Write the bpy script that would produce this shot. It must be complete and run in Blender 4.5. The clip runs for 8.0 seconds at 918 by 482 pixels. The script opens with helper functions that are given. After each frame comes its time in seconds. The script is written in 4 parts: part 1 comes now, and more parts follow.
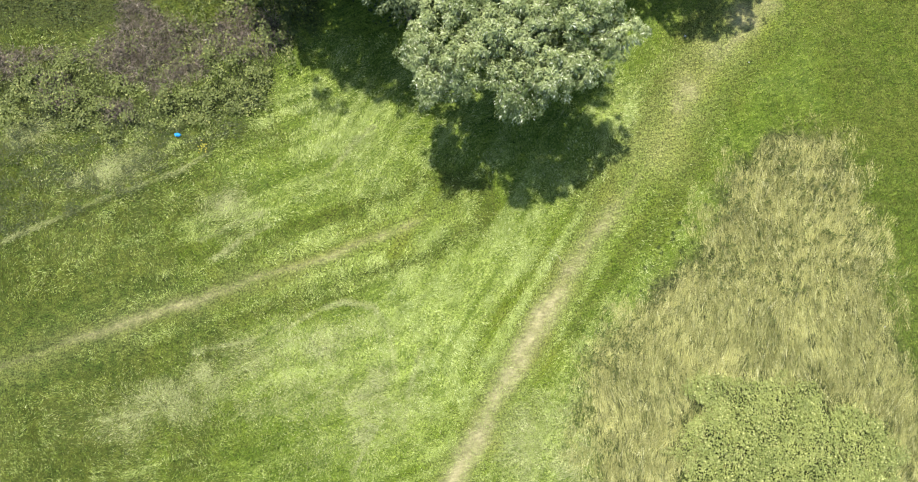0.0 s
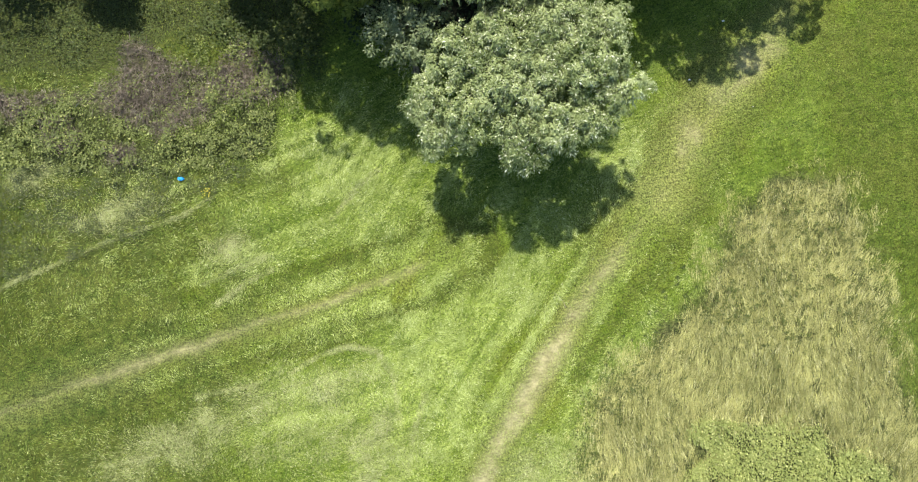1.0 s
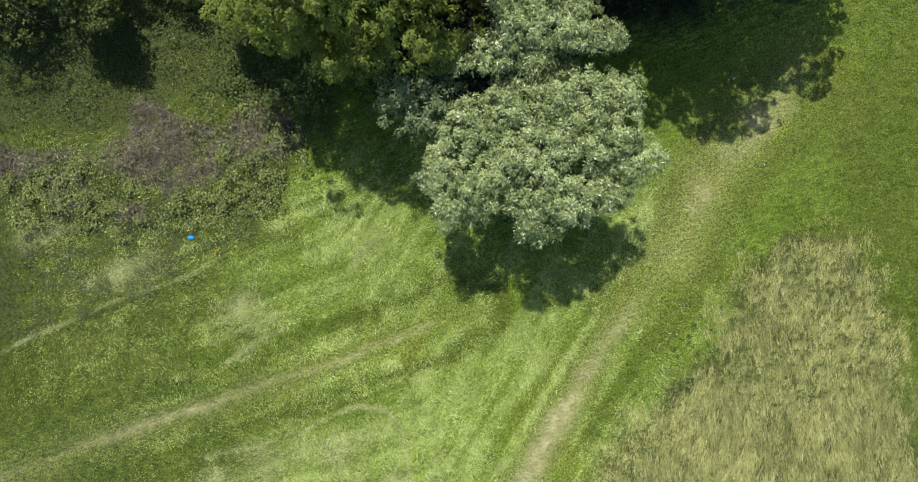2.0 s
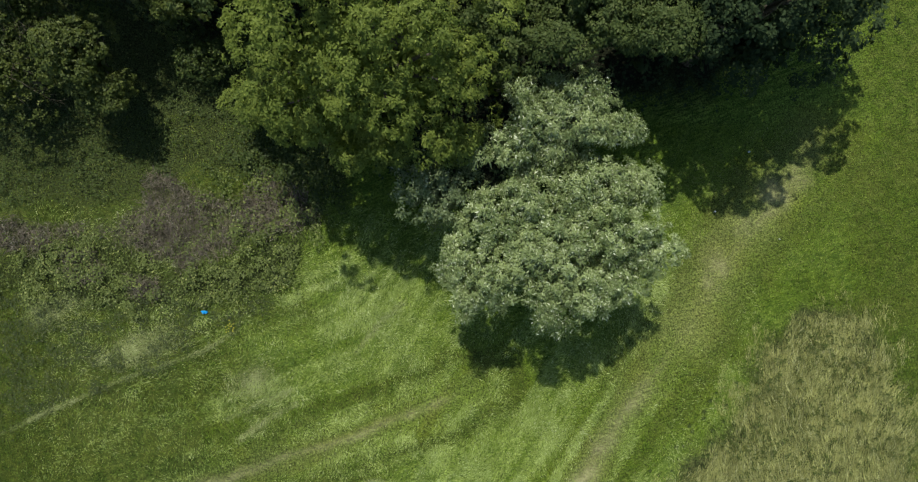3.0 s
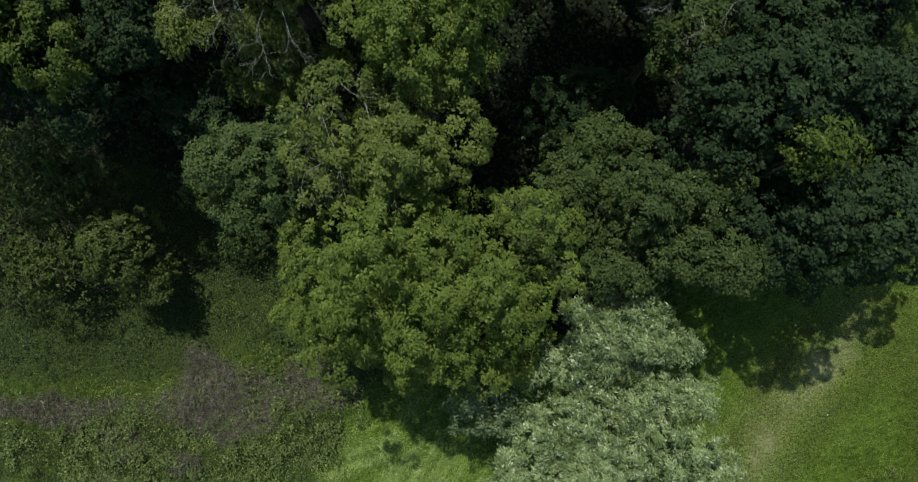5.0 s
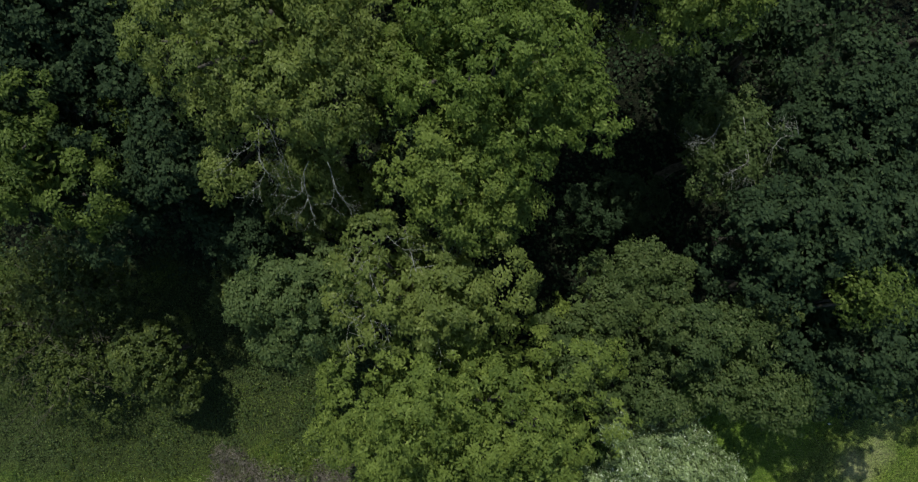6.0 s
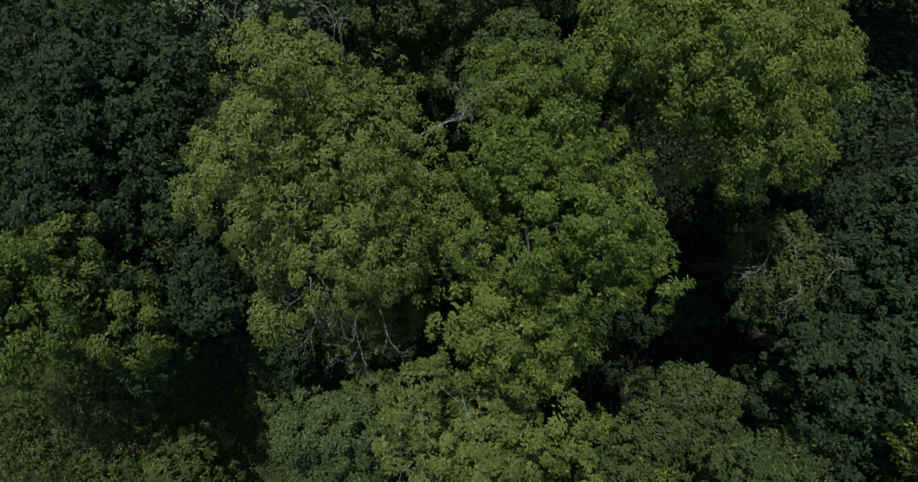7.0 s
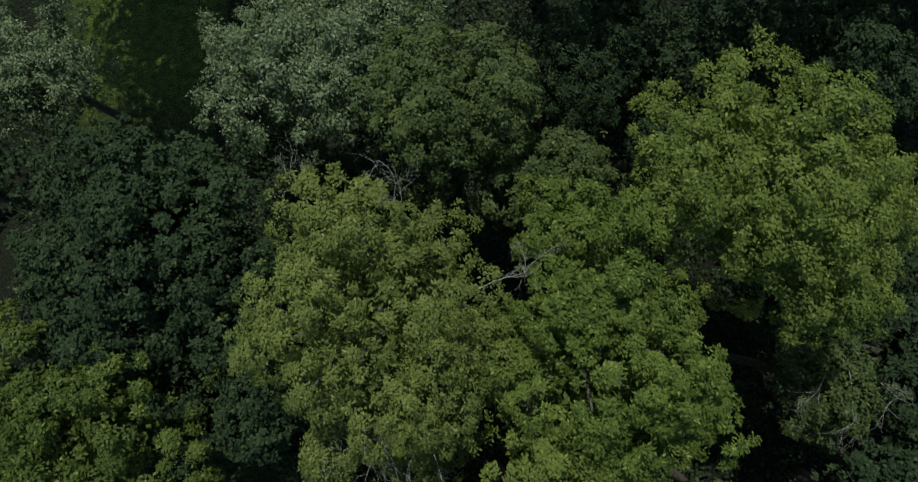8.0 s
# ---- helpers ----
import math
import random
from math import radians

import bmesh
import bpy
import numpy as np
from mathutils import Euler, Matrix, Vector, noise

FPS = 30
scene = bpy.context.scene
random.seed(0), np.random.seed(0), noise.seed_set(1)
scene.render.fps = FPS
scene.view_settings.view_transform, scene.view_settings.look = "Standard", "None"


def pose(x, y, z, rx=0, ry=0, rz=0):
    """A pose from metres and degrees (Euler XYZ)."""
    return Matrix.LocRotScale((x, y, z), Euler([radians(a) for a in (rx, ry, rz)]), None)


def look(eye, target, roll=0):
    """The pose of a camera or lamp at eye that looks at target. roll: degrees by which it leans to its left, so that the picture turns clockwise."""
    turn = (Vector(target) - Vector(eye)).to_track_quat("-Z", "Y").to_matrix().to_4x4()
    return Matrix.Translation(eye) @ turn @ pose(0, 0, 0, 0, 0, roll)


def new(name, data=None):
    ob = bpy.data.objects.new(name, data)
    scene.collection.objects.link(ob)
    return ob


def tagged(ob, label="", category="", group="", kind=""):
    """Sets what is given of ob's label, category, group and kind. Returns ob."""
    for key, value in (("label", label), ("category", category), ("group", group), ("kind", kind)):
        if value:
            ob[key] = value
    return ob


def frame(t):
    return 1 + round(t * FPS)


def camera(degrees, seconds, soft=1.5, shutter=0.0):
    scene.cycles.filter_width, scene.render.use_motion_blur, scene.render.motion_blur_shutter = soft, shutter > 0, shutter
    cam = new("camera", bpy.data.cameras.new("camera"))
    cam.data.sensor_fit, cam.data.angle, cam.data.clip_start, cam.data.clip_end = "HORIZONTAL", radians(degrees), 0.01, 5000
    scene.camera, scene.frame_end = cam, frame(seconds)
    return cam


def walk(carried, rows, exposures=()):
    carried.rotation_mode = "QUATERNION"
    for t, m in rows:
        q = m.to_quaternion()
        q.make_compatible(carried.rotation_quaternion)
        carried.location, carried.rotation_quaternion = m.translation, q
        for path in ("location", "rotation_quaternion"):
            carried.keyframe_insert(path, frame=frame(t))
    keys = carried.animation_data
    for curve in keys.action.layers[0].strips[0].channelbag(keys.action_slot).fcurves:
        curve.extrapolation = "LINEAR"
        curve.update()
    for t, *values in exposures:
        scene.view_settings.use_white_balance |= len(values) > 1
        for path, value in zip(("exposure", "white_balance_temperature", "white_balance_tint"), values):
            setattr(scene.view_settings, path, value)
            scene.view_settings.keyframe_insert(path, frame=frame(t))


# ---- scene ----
# The flight: a drone that looks almost straight down at 27 m and flies ahead over the meadow into the wood.
cam = camera(73.3, 8.0, soft=1.2, shutter=0.2)
ROWS = [
    (0.0, 0.25, 0.95, 27.32, 1.67, 0.10, 0.96),
    (0.5, 0.16, 1.75, 27.32, 1.68, 0.03, 0.96),
    (1.0, -0.02, 2.89, 27.32, 1.71, -0.03, 0.97),
    (1.5, -0.27, 4.03, 27.33, 1.76, -0.07, 0.97),
    (3.0, -1.28, 8.60, 27.36, 2.02, -0.13, 0.99),
    (3.5, -1.68, 10.24, 27.37, 2.14, -0.13, 1.00),
    (4.0, -2.23, 12.29, 27.38, 2.28, -0.11, 1.01),
    (4.5, -2.73, 14.09, 27.39, 2.43, -0.08, 1.03),
    (6.0, -4.62, 20.02, 27.37, 3.02, 0.08, 1.08),
    (6.5, -5.35, 21.99, 27.35, 3.25, 0.16, 1.10),
    (7.0, -6.10, 23.87, 27.34, 3.50, 0.25, 1.12),
    (7.5, -6.86, 25.70, 27.34, 3.77, 0.36, 1.14),
    (8.0, -7.58, 27.49, 27.32, 4.05, 0.48, 1.17),
]
EXPOSURES = [(0.0, 1.01, 6620, 9), (1.0, 0.96, 6620, 8), (1.7, 0.74, 6540, 5), (2.8, 0.02, 6560, 0), (3.5, -0.22, 6420, -6), (4.7, -0.4, 6200, -7), (6.0, -0.45, 6020, -3), (8.0, -0.58, 6000, -2)]
walk(cam, [(t, pose(x, y, z, rx, ry, rz)) for t, x, y, z, rx, ry, rz in ROWS], EXPOSURES)

# ---------------------------------------------------------------- daylight
SUN_WAY = Vector((-0.85, 3.05, 5.46)).normalized()  # towards the sun
world = bpy.data.worlds.new("sky")
scene.world = world
world.use_nodes = True
wn = world.node_tree.nodes
sky = wn.new("ShaderNodeTexSky")
sky.sky_type, sky.sun_disc = "NISHITA", False
sky.sun_elevation = math.asin(SUN_WAY.z)
sky.sun_rotation = math.atan2(SUN_WAY.x, SUN_WAY.y)
world.node_tree.links.new(sky.outputs[0], wn["Background"].inputs[0])
wn["Background"].inputs[1].default_value = 0.112
sun_data = bpy.data.lights.new("sun", "SUN")
sun_data.energy, sun_data.angle, sun_data.color = 4.4, radians(0.6), (1.0, 0.95, 0.86)
sun = new("sun", sun_data)
sun.matrix_world = look(SUN_WAY * 80, (0, 0, 0))

# ---------------------------------------------------------------- arithmetic
rng = np.random.default_rng(7)


def lattice(ix, iy, seed):
    n = (ix * 374761393 + iy * 668265263 + seed * 974634777) & 0xFFFFFFFF
    n = ((n ^ (n >> 13)) * 1274126177) & 0xFFFFFFFF
    return ((n ^ (n >> 16)) & 0xFFFF) / 65535.0


def ripple(x, y, size, seed=0):
    """Smooth random values between 0 and 1, of that size in metres."""
    x, y = np.asarray(x, float) / size, np.asarray(y, float) / size
    ix, iy = np.floor(x).astype(np.int64), np.floor(y).astype(np.int64)
    u, v = x - ix, y - iy
    u, v = u * u * (3 - 2 * u), v * v * (3 - 2 * v)
    low = lattice(ix, iy, seed) * (1 - u) + lattice(ix + 1, iy, seed) * u
    high = lattice(ix, iy + 1, seed) * (1 - u) + lattice(ix + 1, iy + 1, seed) * u
    return low * (1 - v) + high * v


def near_line(x, y, line):
    """The distance to a bent line."""
    best = np.full(np.shape(x), 1e9)
    for (ax, ay), (bx, by) in zip(line, line[1:]):
        dx, dy = bx - ax, by - ay
        s = np.clip(((x - ax) * dx + (y - ay) * dy) / (dx * dx + dy * dy), 0, 1)
        best = np.minimum(best, np.hypot(x - ax - s * dx, y - ay - s * dy))
    return best


def inside(x, y, ring):
    """The depth inside a closed outline, negative outside."""
    odd = np.zeros(np.shape(x), bool)
    for (ax, ay), (bx, by) in zip(ring, ring[1:] + ring[:1]):
        if ay != by:
            odd ^= ((ay > y) != (by > y)) & (x < (bx - ax) * (y - ay) / (by - ay) + ax)
    away = near_line(x, y, ring + ring[:1])
    return np.where(odd, away, -away)


def ramp(v, low, high):
    s = np.clip((v - low) / (high - low), 0, 1)
    return s * s * (3 - 2 * s)


def unit(v):
    return v / np.maximum(np.linalg.norm(v, axis=-1, keepdims=True), 1e-9)


# ---------------------------------------------------------------- plan of the ground
PATH_WEST = [(-26, -6.4), (-19.9, -4.2), (-16.1, -2.7), (-12.5, -1.5), (-9.7, -0.4), (-7.1, 0.4), (-4.1, 1.6), (-2.0, 2.4), (-0.2, 3.3)]
PATH_EAST = [(-1.6, -12), (0.0, -8.8), (1.2, -6.6), (2.2, -4.6), (3.4, -2.3), (4.8, -0.2), (6.0, 1.9), (7.8, 4.2), (9.4, 6.4), (10.5, 8.4), (11.7, 10.3), (13.2, 11.8), (14.8, 13.2)]
RIDGE = [(-24, -0.8), (-20.1, 1.3), (-17.3, 2.6), (-15.0, 3.6), (-12.4, 4.5), (-11.0, 5.4)]
TALL_GRASS = [(14.1, 6.8), (12.5, 5.7), (11.5, 4.0), (11.0, 2.2), (10.6, 1.2), (8.6, -0.1), (7.1, -1.8), (5.8, -3.0), (5.4, -5.0), (5.7, -8.7), (5.8, -13), (22.1, -13), (21.1, -5.8), (20.1, -3.8), (18.9, -0.2), (18.6, 2.3), (18.1, 4.9), (17.1, 6.7), (15.8, 7.0)]
BRAMBLE_EAST = [(10.3, -4.6), (11.9, -4.2), (14.2, -4.1), (15.9, -4.2), (16.7, -5.2), (18.7, -5.7), (19.3, -7.3), (19.3, -12.5), (8.6, -12.5), (9.2, -9.5), (9.9, -7.7), (10.6, -5.5)]
TALL_EDGE = [(14.6, 7.0), (12.0, 5.0), (10.9, 2.8), (10.4, 1.1), (8.2, -0.5), (6.9, -1.8), (5.6, -2.9), (5.2, -5.6), (5.4, -9.5), (6.6, -9.5), (6.8, -5.8), (7.0, -3.6), (9.0, -2.0), (12.2, 0.2), (12.6, 2.4), (13.6, 4.2), (17.4, 4.2), (17.0, 6.6), (15.8, 7.3)]
TALL_SPOTS = [(14, 6.4), (12.4, 5.2), (11.6, 3.6), (11.0, 1.4), (10.8, 0.2), (14.6, -0.6), (18.4, 0.0), (18.2, 3.4), (17.2, 6.0)]
BRAMBLE_WEST = [(-25, 8.7), (-20.5, 8.8), (-19.4, 9.2), (-17.6, 9.6), (-15.5, 9.5), (-14.3, 9.1), (-14.3, 8.2), (-12.6, 8.4), (-11.1, 8.9), (-11.0, 9.8), (-9.3, 9.7), (-9.1, 11.4), (-7.6, 11.3), (-6.9, 10.5), (-8.0, 9.2), (-8.3, 7.9), (-9.0, 7.0), (-11.1, 6.7), (-13.6, 6.6), (-15.1, 6.2), (-16.4, 6.2), (-18.5, 6.5), (-20.2, 7.0), (-25, 6.9)]
ROUGH = [(-24, -0.6), (-20.1, 1.5), (-17.3, 2.8), (-15.0, 3.8), (-12.4, 4.7), (-10.6, 5.7), (-9.2, 6.8), (-9.0, 7.8), (-11.2, 7.0), (-14, 6.6), (-20, 6.9), (-24, 6.9)]
DEAD_STEMS = [(-14.7, 12.1), (-13.0, 11.8), (-11.3, 11.6), (-9.9, 12.3), (-8.6, 11.5), (-7.8, 10.5), (-9.3, 10.0), (-10.6, 9.8), (-11.2, 9.0), (-12.7, 8.6), (-13.9, 8.2), (-14.7, 8.6), (-14.7, 9.2), (-16.3, 9.5), (-18.3, 9.6), (-19.9, 8.9), (-24, 9.0), (-24, 9.9), (-19.6, 9.9), (-17.6, 10.1), (-15.8, 10.0), (-14.9, 10.4)]
DEAD_SPOTS = [[(-18.6, 8.7), (-17.3, 8.9), (-17.1, 7.8), (-18.3, 7.5)], [(-15.7, 7.7), (-14.3, 7.8), (-14.3, 6.9), (-15.7, 6.8)]]
IVY = [(-11.2, 14.6), (-9.5, 14.4), (-7.1, 13.1), (-6.4, 12.1), (-7.0, 11.1), (-8.6, 12.1), (-9.9, 12.6), (-11.2, 13.1)]
YELLOW_BRAMBLE = [(-11.6, 12.1), (-9.8, 12.4), (-9.7, 11.6), (-11.4, 11.4)]
SCRUB = [(-27, 11), (-17.6, 10.6), (-15, 11.6), (-13.2, 12.3), (-8.4, 11.8), (-6.2, 10.5), (-5.6, 13), (-7, 16), (-10, 18), (-16, 19.5), (-27, 19)]
WOOD = [(-32, 20), (-16, 19.8), (-10.8, 18), (-7, 14.6), (-3, 11.6), (2, 11.8), (5.5, 15), (11, 16.5), (14, 18.5), (16.5, 22), (17.5, 28), (18, 49), (-32, 49)]
UNDER_TREES = [(-27, 20), (-16, 19.8), (-10.8, 18), (-7, 14.6), (-3, 11.6), (2, 11.8), (5.5, 15), (11, 16.5), (14, 18.5), (16, 22), (16, 41), (-27, 41)]
CLEARING = [(-25, 33.2), (-18.5, 33.2), (-19, 37), (-18, 45), (-27, 45)]
# pale matted patches: x, y, half length, half width
PALE = [(-10.9, -4.7, 1.3, 0.8), (-12.8, -5.8, 2.0, 1.0), (4.9, -7.3, 1.4, 1.6), (-7.9, -4.2, 1.7, 1.5), (-5.6, -2.9, 1.5, 0.9), (-4.0, -6.0, 1.9, 1.5), (4.0, -7.4, 1.6, 1.9), (-10.3, 3.2, 0.8, 0.5), 
        (-3.2, -4.6, 0.6, 0.9), (-19, 6.2, 1.5, 0.6), (-15.2, 4.6, 1.4, 0.6)]


# single pale wisps of grass combed into lines
WISPS = [
    [(-10.6, 0.8), (-9.2, 1.8), (-8.2, 2.3)],
    [(-11.2, 1.6), (-9.8, 2.3), (-8.5, 2.9)],
    [(-7.3, -2.2), (-6.0, -1.4), (-4.8, -1.0), (-3.5, -1.2), (-2.8, -2.4), (-2.5, -4.2)],
    [(-15.2, -6.4), (-13.1, -5.9), (-11.3, -5.6)],
    [(-2.1, -6.7), (-1.9, -4.7), (-1.4, -3.1)],
    [(-4.3, -8.5), (-3.4, -6.7), (-2.4, -5.5)],
    [(-8.3, -3.2), (-6.5, -2.5)],
    [(-5.7, 4.5), (-4.7, 5.9), (-3.6, 6.8)],
    [(-11.4, -3.3), (-9.1, -2.8), (-7.6, -2.1)],
]

# thick bright grass, laid over by wind and feet: x, y, half length, half width
LUSH = [(-4.6, 6.7, 2.3, 1.6), (-4.2, 0.0, 3.2, 1.6), (-0.6, -1.6, 2.6, 2.4), (-1.4, -6.4, 2.4, 2.6), (-6.2, -3.2, 2.6, 1.8), (0.9, 1.0, 1.6, 1.8), (1.7, 2.2, 1.6, 1.3), (-10.0, 2.4, 1.6, 0.8), (-8.0, 7.4, 1.6, 1.0), (3.6, -6.6, 1.6, 2.2), (1.8, -3.2, 1.4, 2.2), (3.2, 1.2, 1.5, 1.6), (5.2, 3.6, 1.4, 1.6), (7.2, 7.0, 1.2, 1.4)]


def height(x, y):
    """The lie of the land: shallow swells, a low bank along the old mowing line and the worn dip of the paths."""
    z = 0.22 * (ripple(x, y, 9.0, 3) - 0.5) + 0.16 * (ripple(x, y, 2.3, 4) - 0.5) + 0.09 * (ripple(x, y, 0.8, 5) - 0.5) + 0.07 * (ripple(x, y, 0.42, 6) - 0.5)
    z = z + 0.11 * ramp(x, -21, -14) * np.exp(-(near_line(x, y, RIDGE) / 0.2) ** 2)
    z = z - 0.06 * np.exp(-(near_line(x, y, PATH_EAST) / 0.5) ** 2) - 0.05 * np.exp(-(near_line(x, y, PATH_WEST) / 0.45) ** 2)
    return z


def zones(x, y):
    """How far each kind of ground holds at a place."""
    j = 1.6 * (ripple(x, y, 1.6, 11) - 0.5) + 0.7 * (ripple(x, y, 0.5, 12) - 0.5)
    west, east = near_line(x, y, PATH_WEST), near_line(x, y, PATH_EAST)
    mown = np.maximum(ramp(-west, -2.5 - j, -1.6 - j), ramp(-east, -2.9 - j, -1.6 - j))
    mown = np.maximum(mown, ramp(x, 15.5 + j, 17.0 + j) * ramp(y, 3, 5))
    pale = np.zeros(np.shape(x))
    for px, py, a, b in PALE:
        pale = np.maximum(pale, 0.9 * np.exp(-(((x - px) * 0.93 + (y - py) * 0.36) / a) ** 2 - (((y - py) * 0.93 - (x - px) * 0.36) / b) ** 2))
    bank = near_line(x, y, RIDGE)
    pale = np.clip(pale * (1.5 * ripple(x, y, 1.0, 14) + 0.6 * ripple(x, y, 0.35, 16) - 0.1), 0, 1)
    pale = np.maximum(pale, (0.2 + 0.6 * ripple(x, y, 1.5, 19)) * np.exp(-(bank / 0.11) ** 2))
    for line in WISPS:
        pale = np.maximum(pale, (0.35 + 0.6 * ripple(x, y, 0.6, 20)) * np.exp(-(near_line(x, y, line) / 0.13) ** 2))
    lush = np.zeros(np.shape(x))
    for px, py, a, b in LUSH:
        lush = np.maximum(lush, np.exp(-(((x - px) * 0.93 + (y - py) * 0.36) / a) ** 2 - (((y - py) * 0.93 - (x - px) * 0.36) / b) ** 2))
    lush = np.maximum(lush, 0.84 * np.exp(-((x + 0.2) / 8) ** 2 - ((y + 1.0) / 7.5) ** 2))
    lush = lush * (0.6 + 0.7 * ripple(x, y, 1.1, 15))
    # long streaks of raked grass, along the western path and, further east, along the eastern one
    u, v = 0.93 * x + 0.36 * y, 0.93 * y - 0.36 * x
    p, q = 0.52 * x + 0.85 * y, 0.52 * y - 0.85 * x
    raked = np.where(x + 0.5 * y > -2.5, ripple(p / 14, q, 0.34, 17), ripple(u / 14, v, 0.34, 18))
    lush = np.clip(lush + (1.3 * ramp(raked, 0.55, 0.9) - 0.75 * ramp(-raked, -0.42, -0.15)) * (0.25 + 0.75 * lush) * ramp(-np.abs(x + 3), -16, -9), 0, 1)
    mown = mown * (1 - 0.6 * lush)
    # coarser grass towards the sides; part of its darkness is painted edge falloff
    rank_dim = np.maximum(ramp(-x, 5.5 + 3 * j, 14 + 3 * j), 0.65 * ramp(x, 13.5 + 2 * j, 18 + 2 * j))
    stripe = np.exp(-((west - 1.45 - 0.5 * j) / 0.5) ** 2) + 0.7 * np.exp(-((east - 1.5 - 0.5 * j) / 0.6) ** 2) * (x > 5)
    clear = ramp(east, 0.45, 1.1) * ramp(west, 0.3, 0.8)
    lush = lush * (1 - 0.8 * np.clip(stripe, 0, 1)) * clear
    rank_dim = np.maximum(rank_dim, 0.75 * np.clip(stripe, 0, 1))
    rank_dim = np.maximum(rank_dim, ramp(-bank, -3.2 - j, -1.2) * ramp(y - 0.47 * x, 10.4, 11.2))
    # turf thinned and yellowed by feet, widest where the eastern path nears the wood
    broad = 0.9 + 1.3 * ramp(y, 1.5, 8)
    thin = (0.5 + 0.3 * ramp(y, 2, 8)) * np.exp(-((east + 0.4 * j) / broad) ** 2) * (1 - 0.75 * ramp(x - 0.62 * y, 5.3, 7.0) * ramp(y, 4, 7))
    thin = np.maximum(thin, 0.35 * np.exp(-((west + 0.3 * j) / 0.75) ** 2))
    thin = np.clip(thin * (0.55 + 0.7 * ripple(x, y, 0.9, 27)), 0, 1)
    lush = lush * (1 - 0.5 * thin)
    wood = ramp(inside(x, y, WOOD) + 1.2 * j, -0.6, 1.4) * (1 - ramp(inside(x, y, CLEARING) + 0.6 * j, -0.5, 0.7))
    dry = ramp(inside(x, y, TALL_GRASS) + 0.7 * j, -0.6, 0.7)
    stems = ramp(inside(x, y, DEAD_STEMS) + 0.6 * j, -0.4, 0.4)
    for ring in DEAD_SPOTS:
        stems = np.maximum(stems, ramp(inside(x, y, ring) + 0.4 * j, -0.2, 0.3))
    scrub = ramp(np.maximum(inside(x, y, SCRUB), inside(x, y, BRAMBLE_WEST)) + 0.5 * j, -0.5, 0.6)
    scrub = np.maximum(scrub, ramp(inside(x, y, BRAMBLE_EAST) + 0.5 * j, -0.3, 0.4))
    return mown, pale, wood, dry, stems, scrub, lush, rank_dim, thin


# ---------------------------------------------------------------- materials
def shade(name, rough=0.7, sheen=0.3):
    m = bpy.data.materials.new(name)
    m.use_nodes = True
    b = m.node_tree.nodes["Principled BSDF"]
    b.inputs["Roughness"].default_value = rough
    b.inputs["Specular IOR Level"].default_value = sheen
    return m, m.node_tree.nodes, m.node_tree.links, b


def mixed(nodes, links, factor, a, b, blend="MIX"):
    """A colour mix; each of factor, a and b is a socket or a value."""
    n = nodes.new("ShaderNodeMix")
    n.data_type, n.blend_type = "RGBA", blend
    for slot, v in ((0, factor), (6, a), (7, b)):
        if isinstance(v, bpy.types.NodeSocket):
            links.new(v, n.inputs[slot])
        else:
            n.inputs[slot].default_value = v if slot == 0 else (*v, 1)
    return n.outputs[2]


def stretch(nodes, links, source, low, high, to_low=0.0, to_high=1.0):
    n = nodes.new("ShaderNodeMapRange")
    links.new(source, n.inputs[0])
    n.inputs[1].default_value, n.inputs[2].default_value, n.inputs[3].default_value, n.inputs[4].default_value = low, high, to_low, to_high
    return n.outputs[0]


def grain(nodes, links, scale, detail=4.0, squash=None, turn=0.0, swirl=0.0):
    where = nodes.new("ShaderNodeNewGeometry").outputs["Position"]
    if squash:
        for slot, value in (("Rotation", (0, 0, radians(turn))), ("Scale", squash)):
            m = nodes.new("ShaderNodeMapping")
            m.inputs[slot].default_value = value
            links.new(where, m.inputs[0])
            where = m.outputs[0]
    n = nodes.new("ShaderNodeTexNoise")
    n.inputs["Scale"].default_value, n.inputs["Detail"].default_value, n.inputs["Distortion"].default_value = scale, detail, swirl
    links.new(where, n.inputs["Vector"])
    return n.outputs["Fac"]


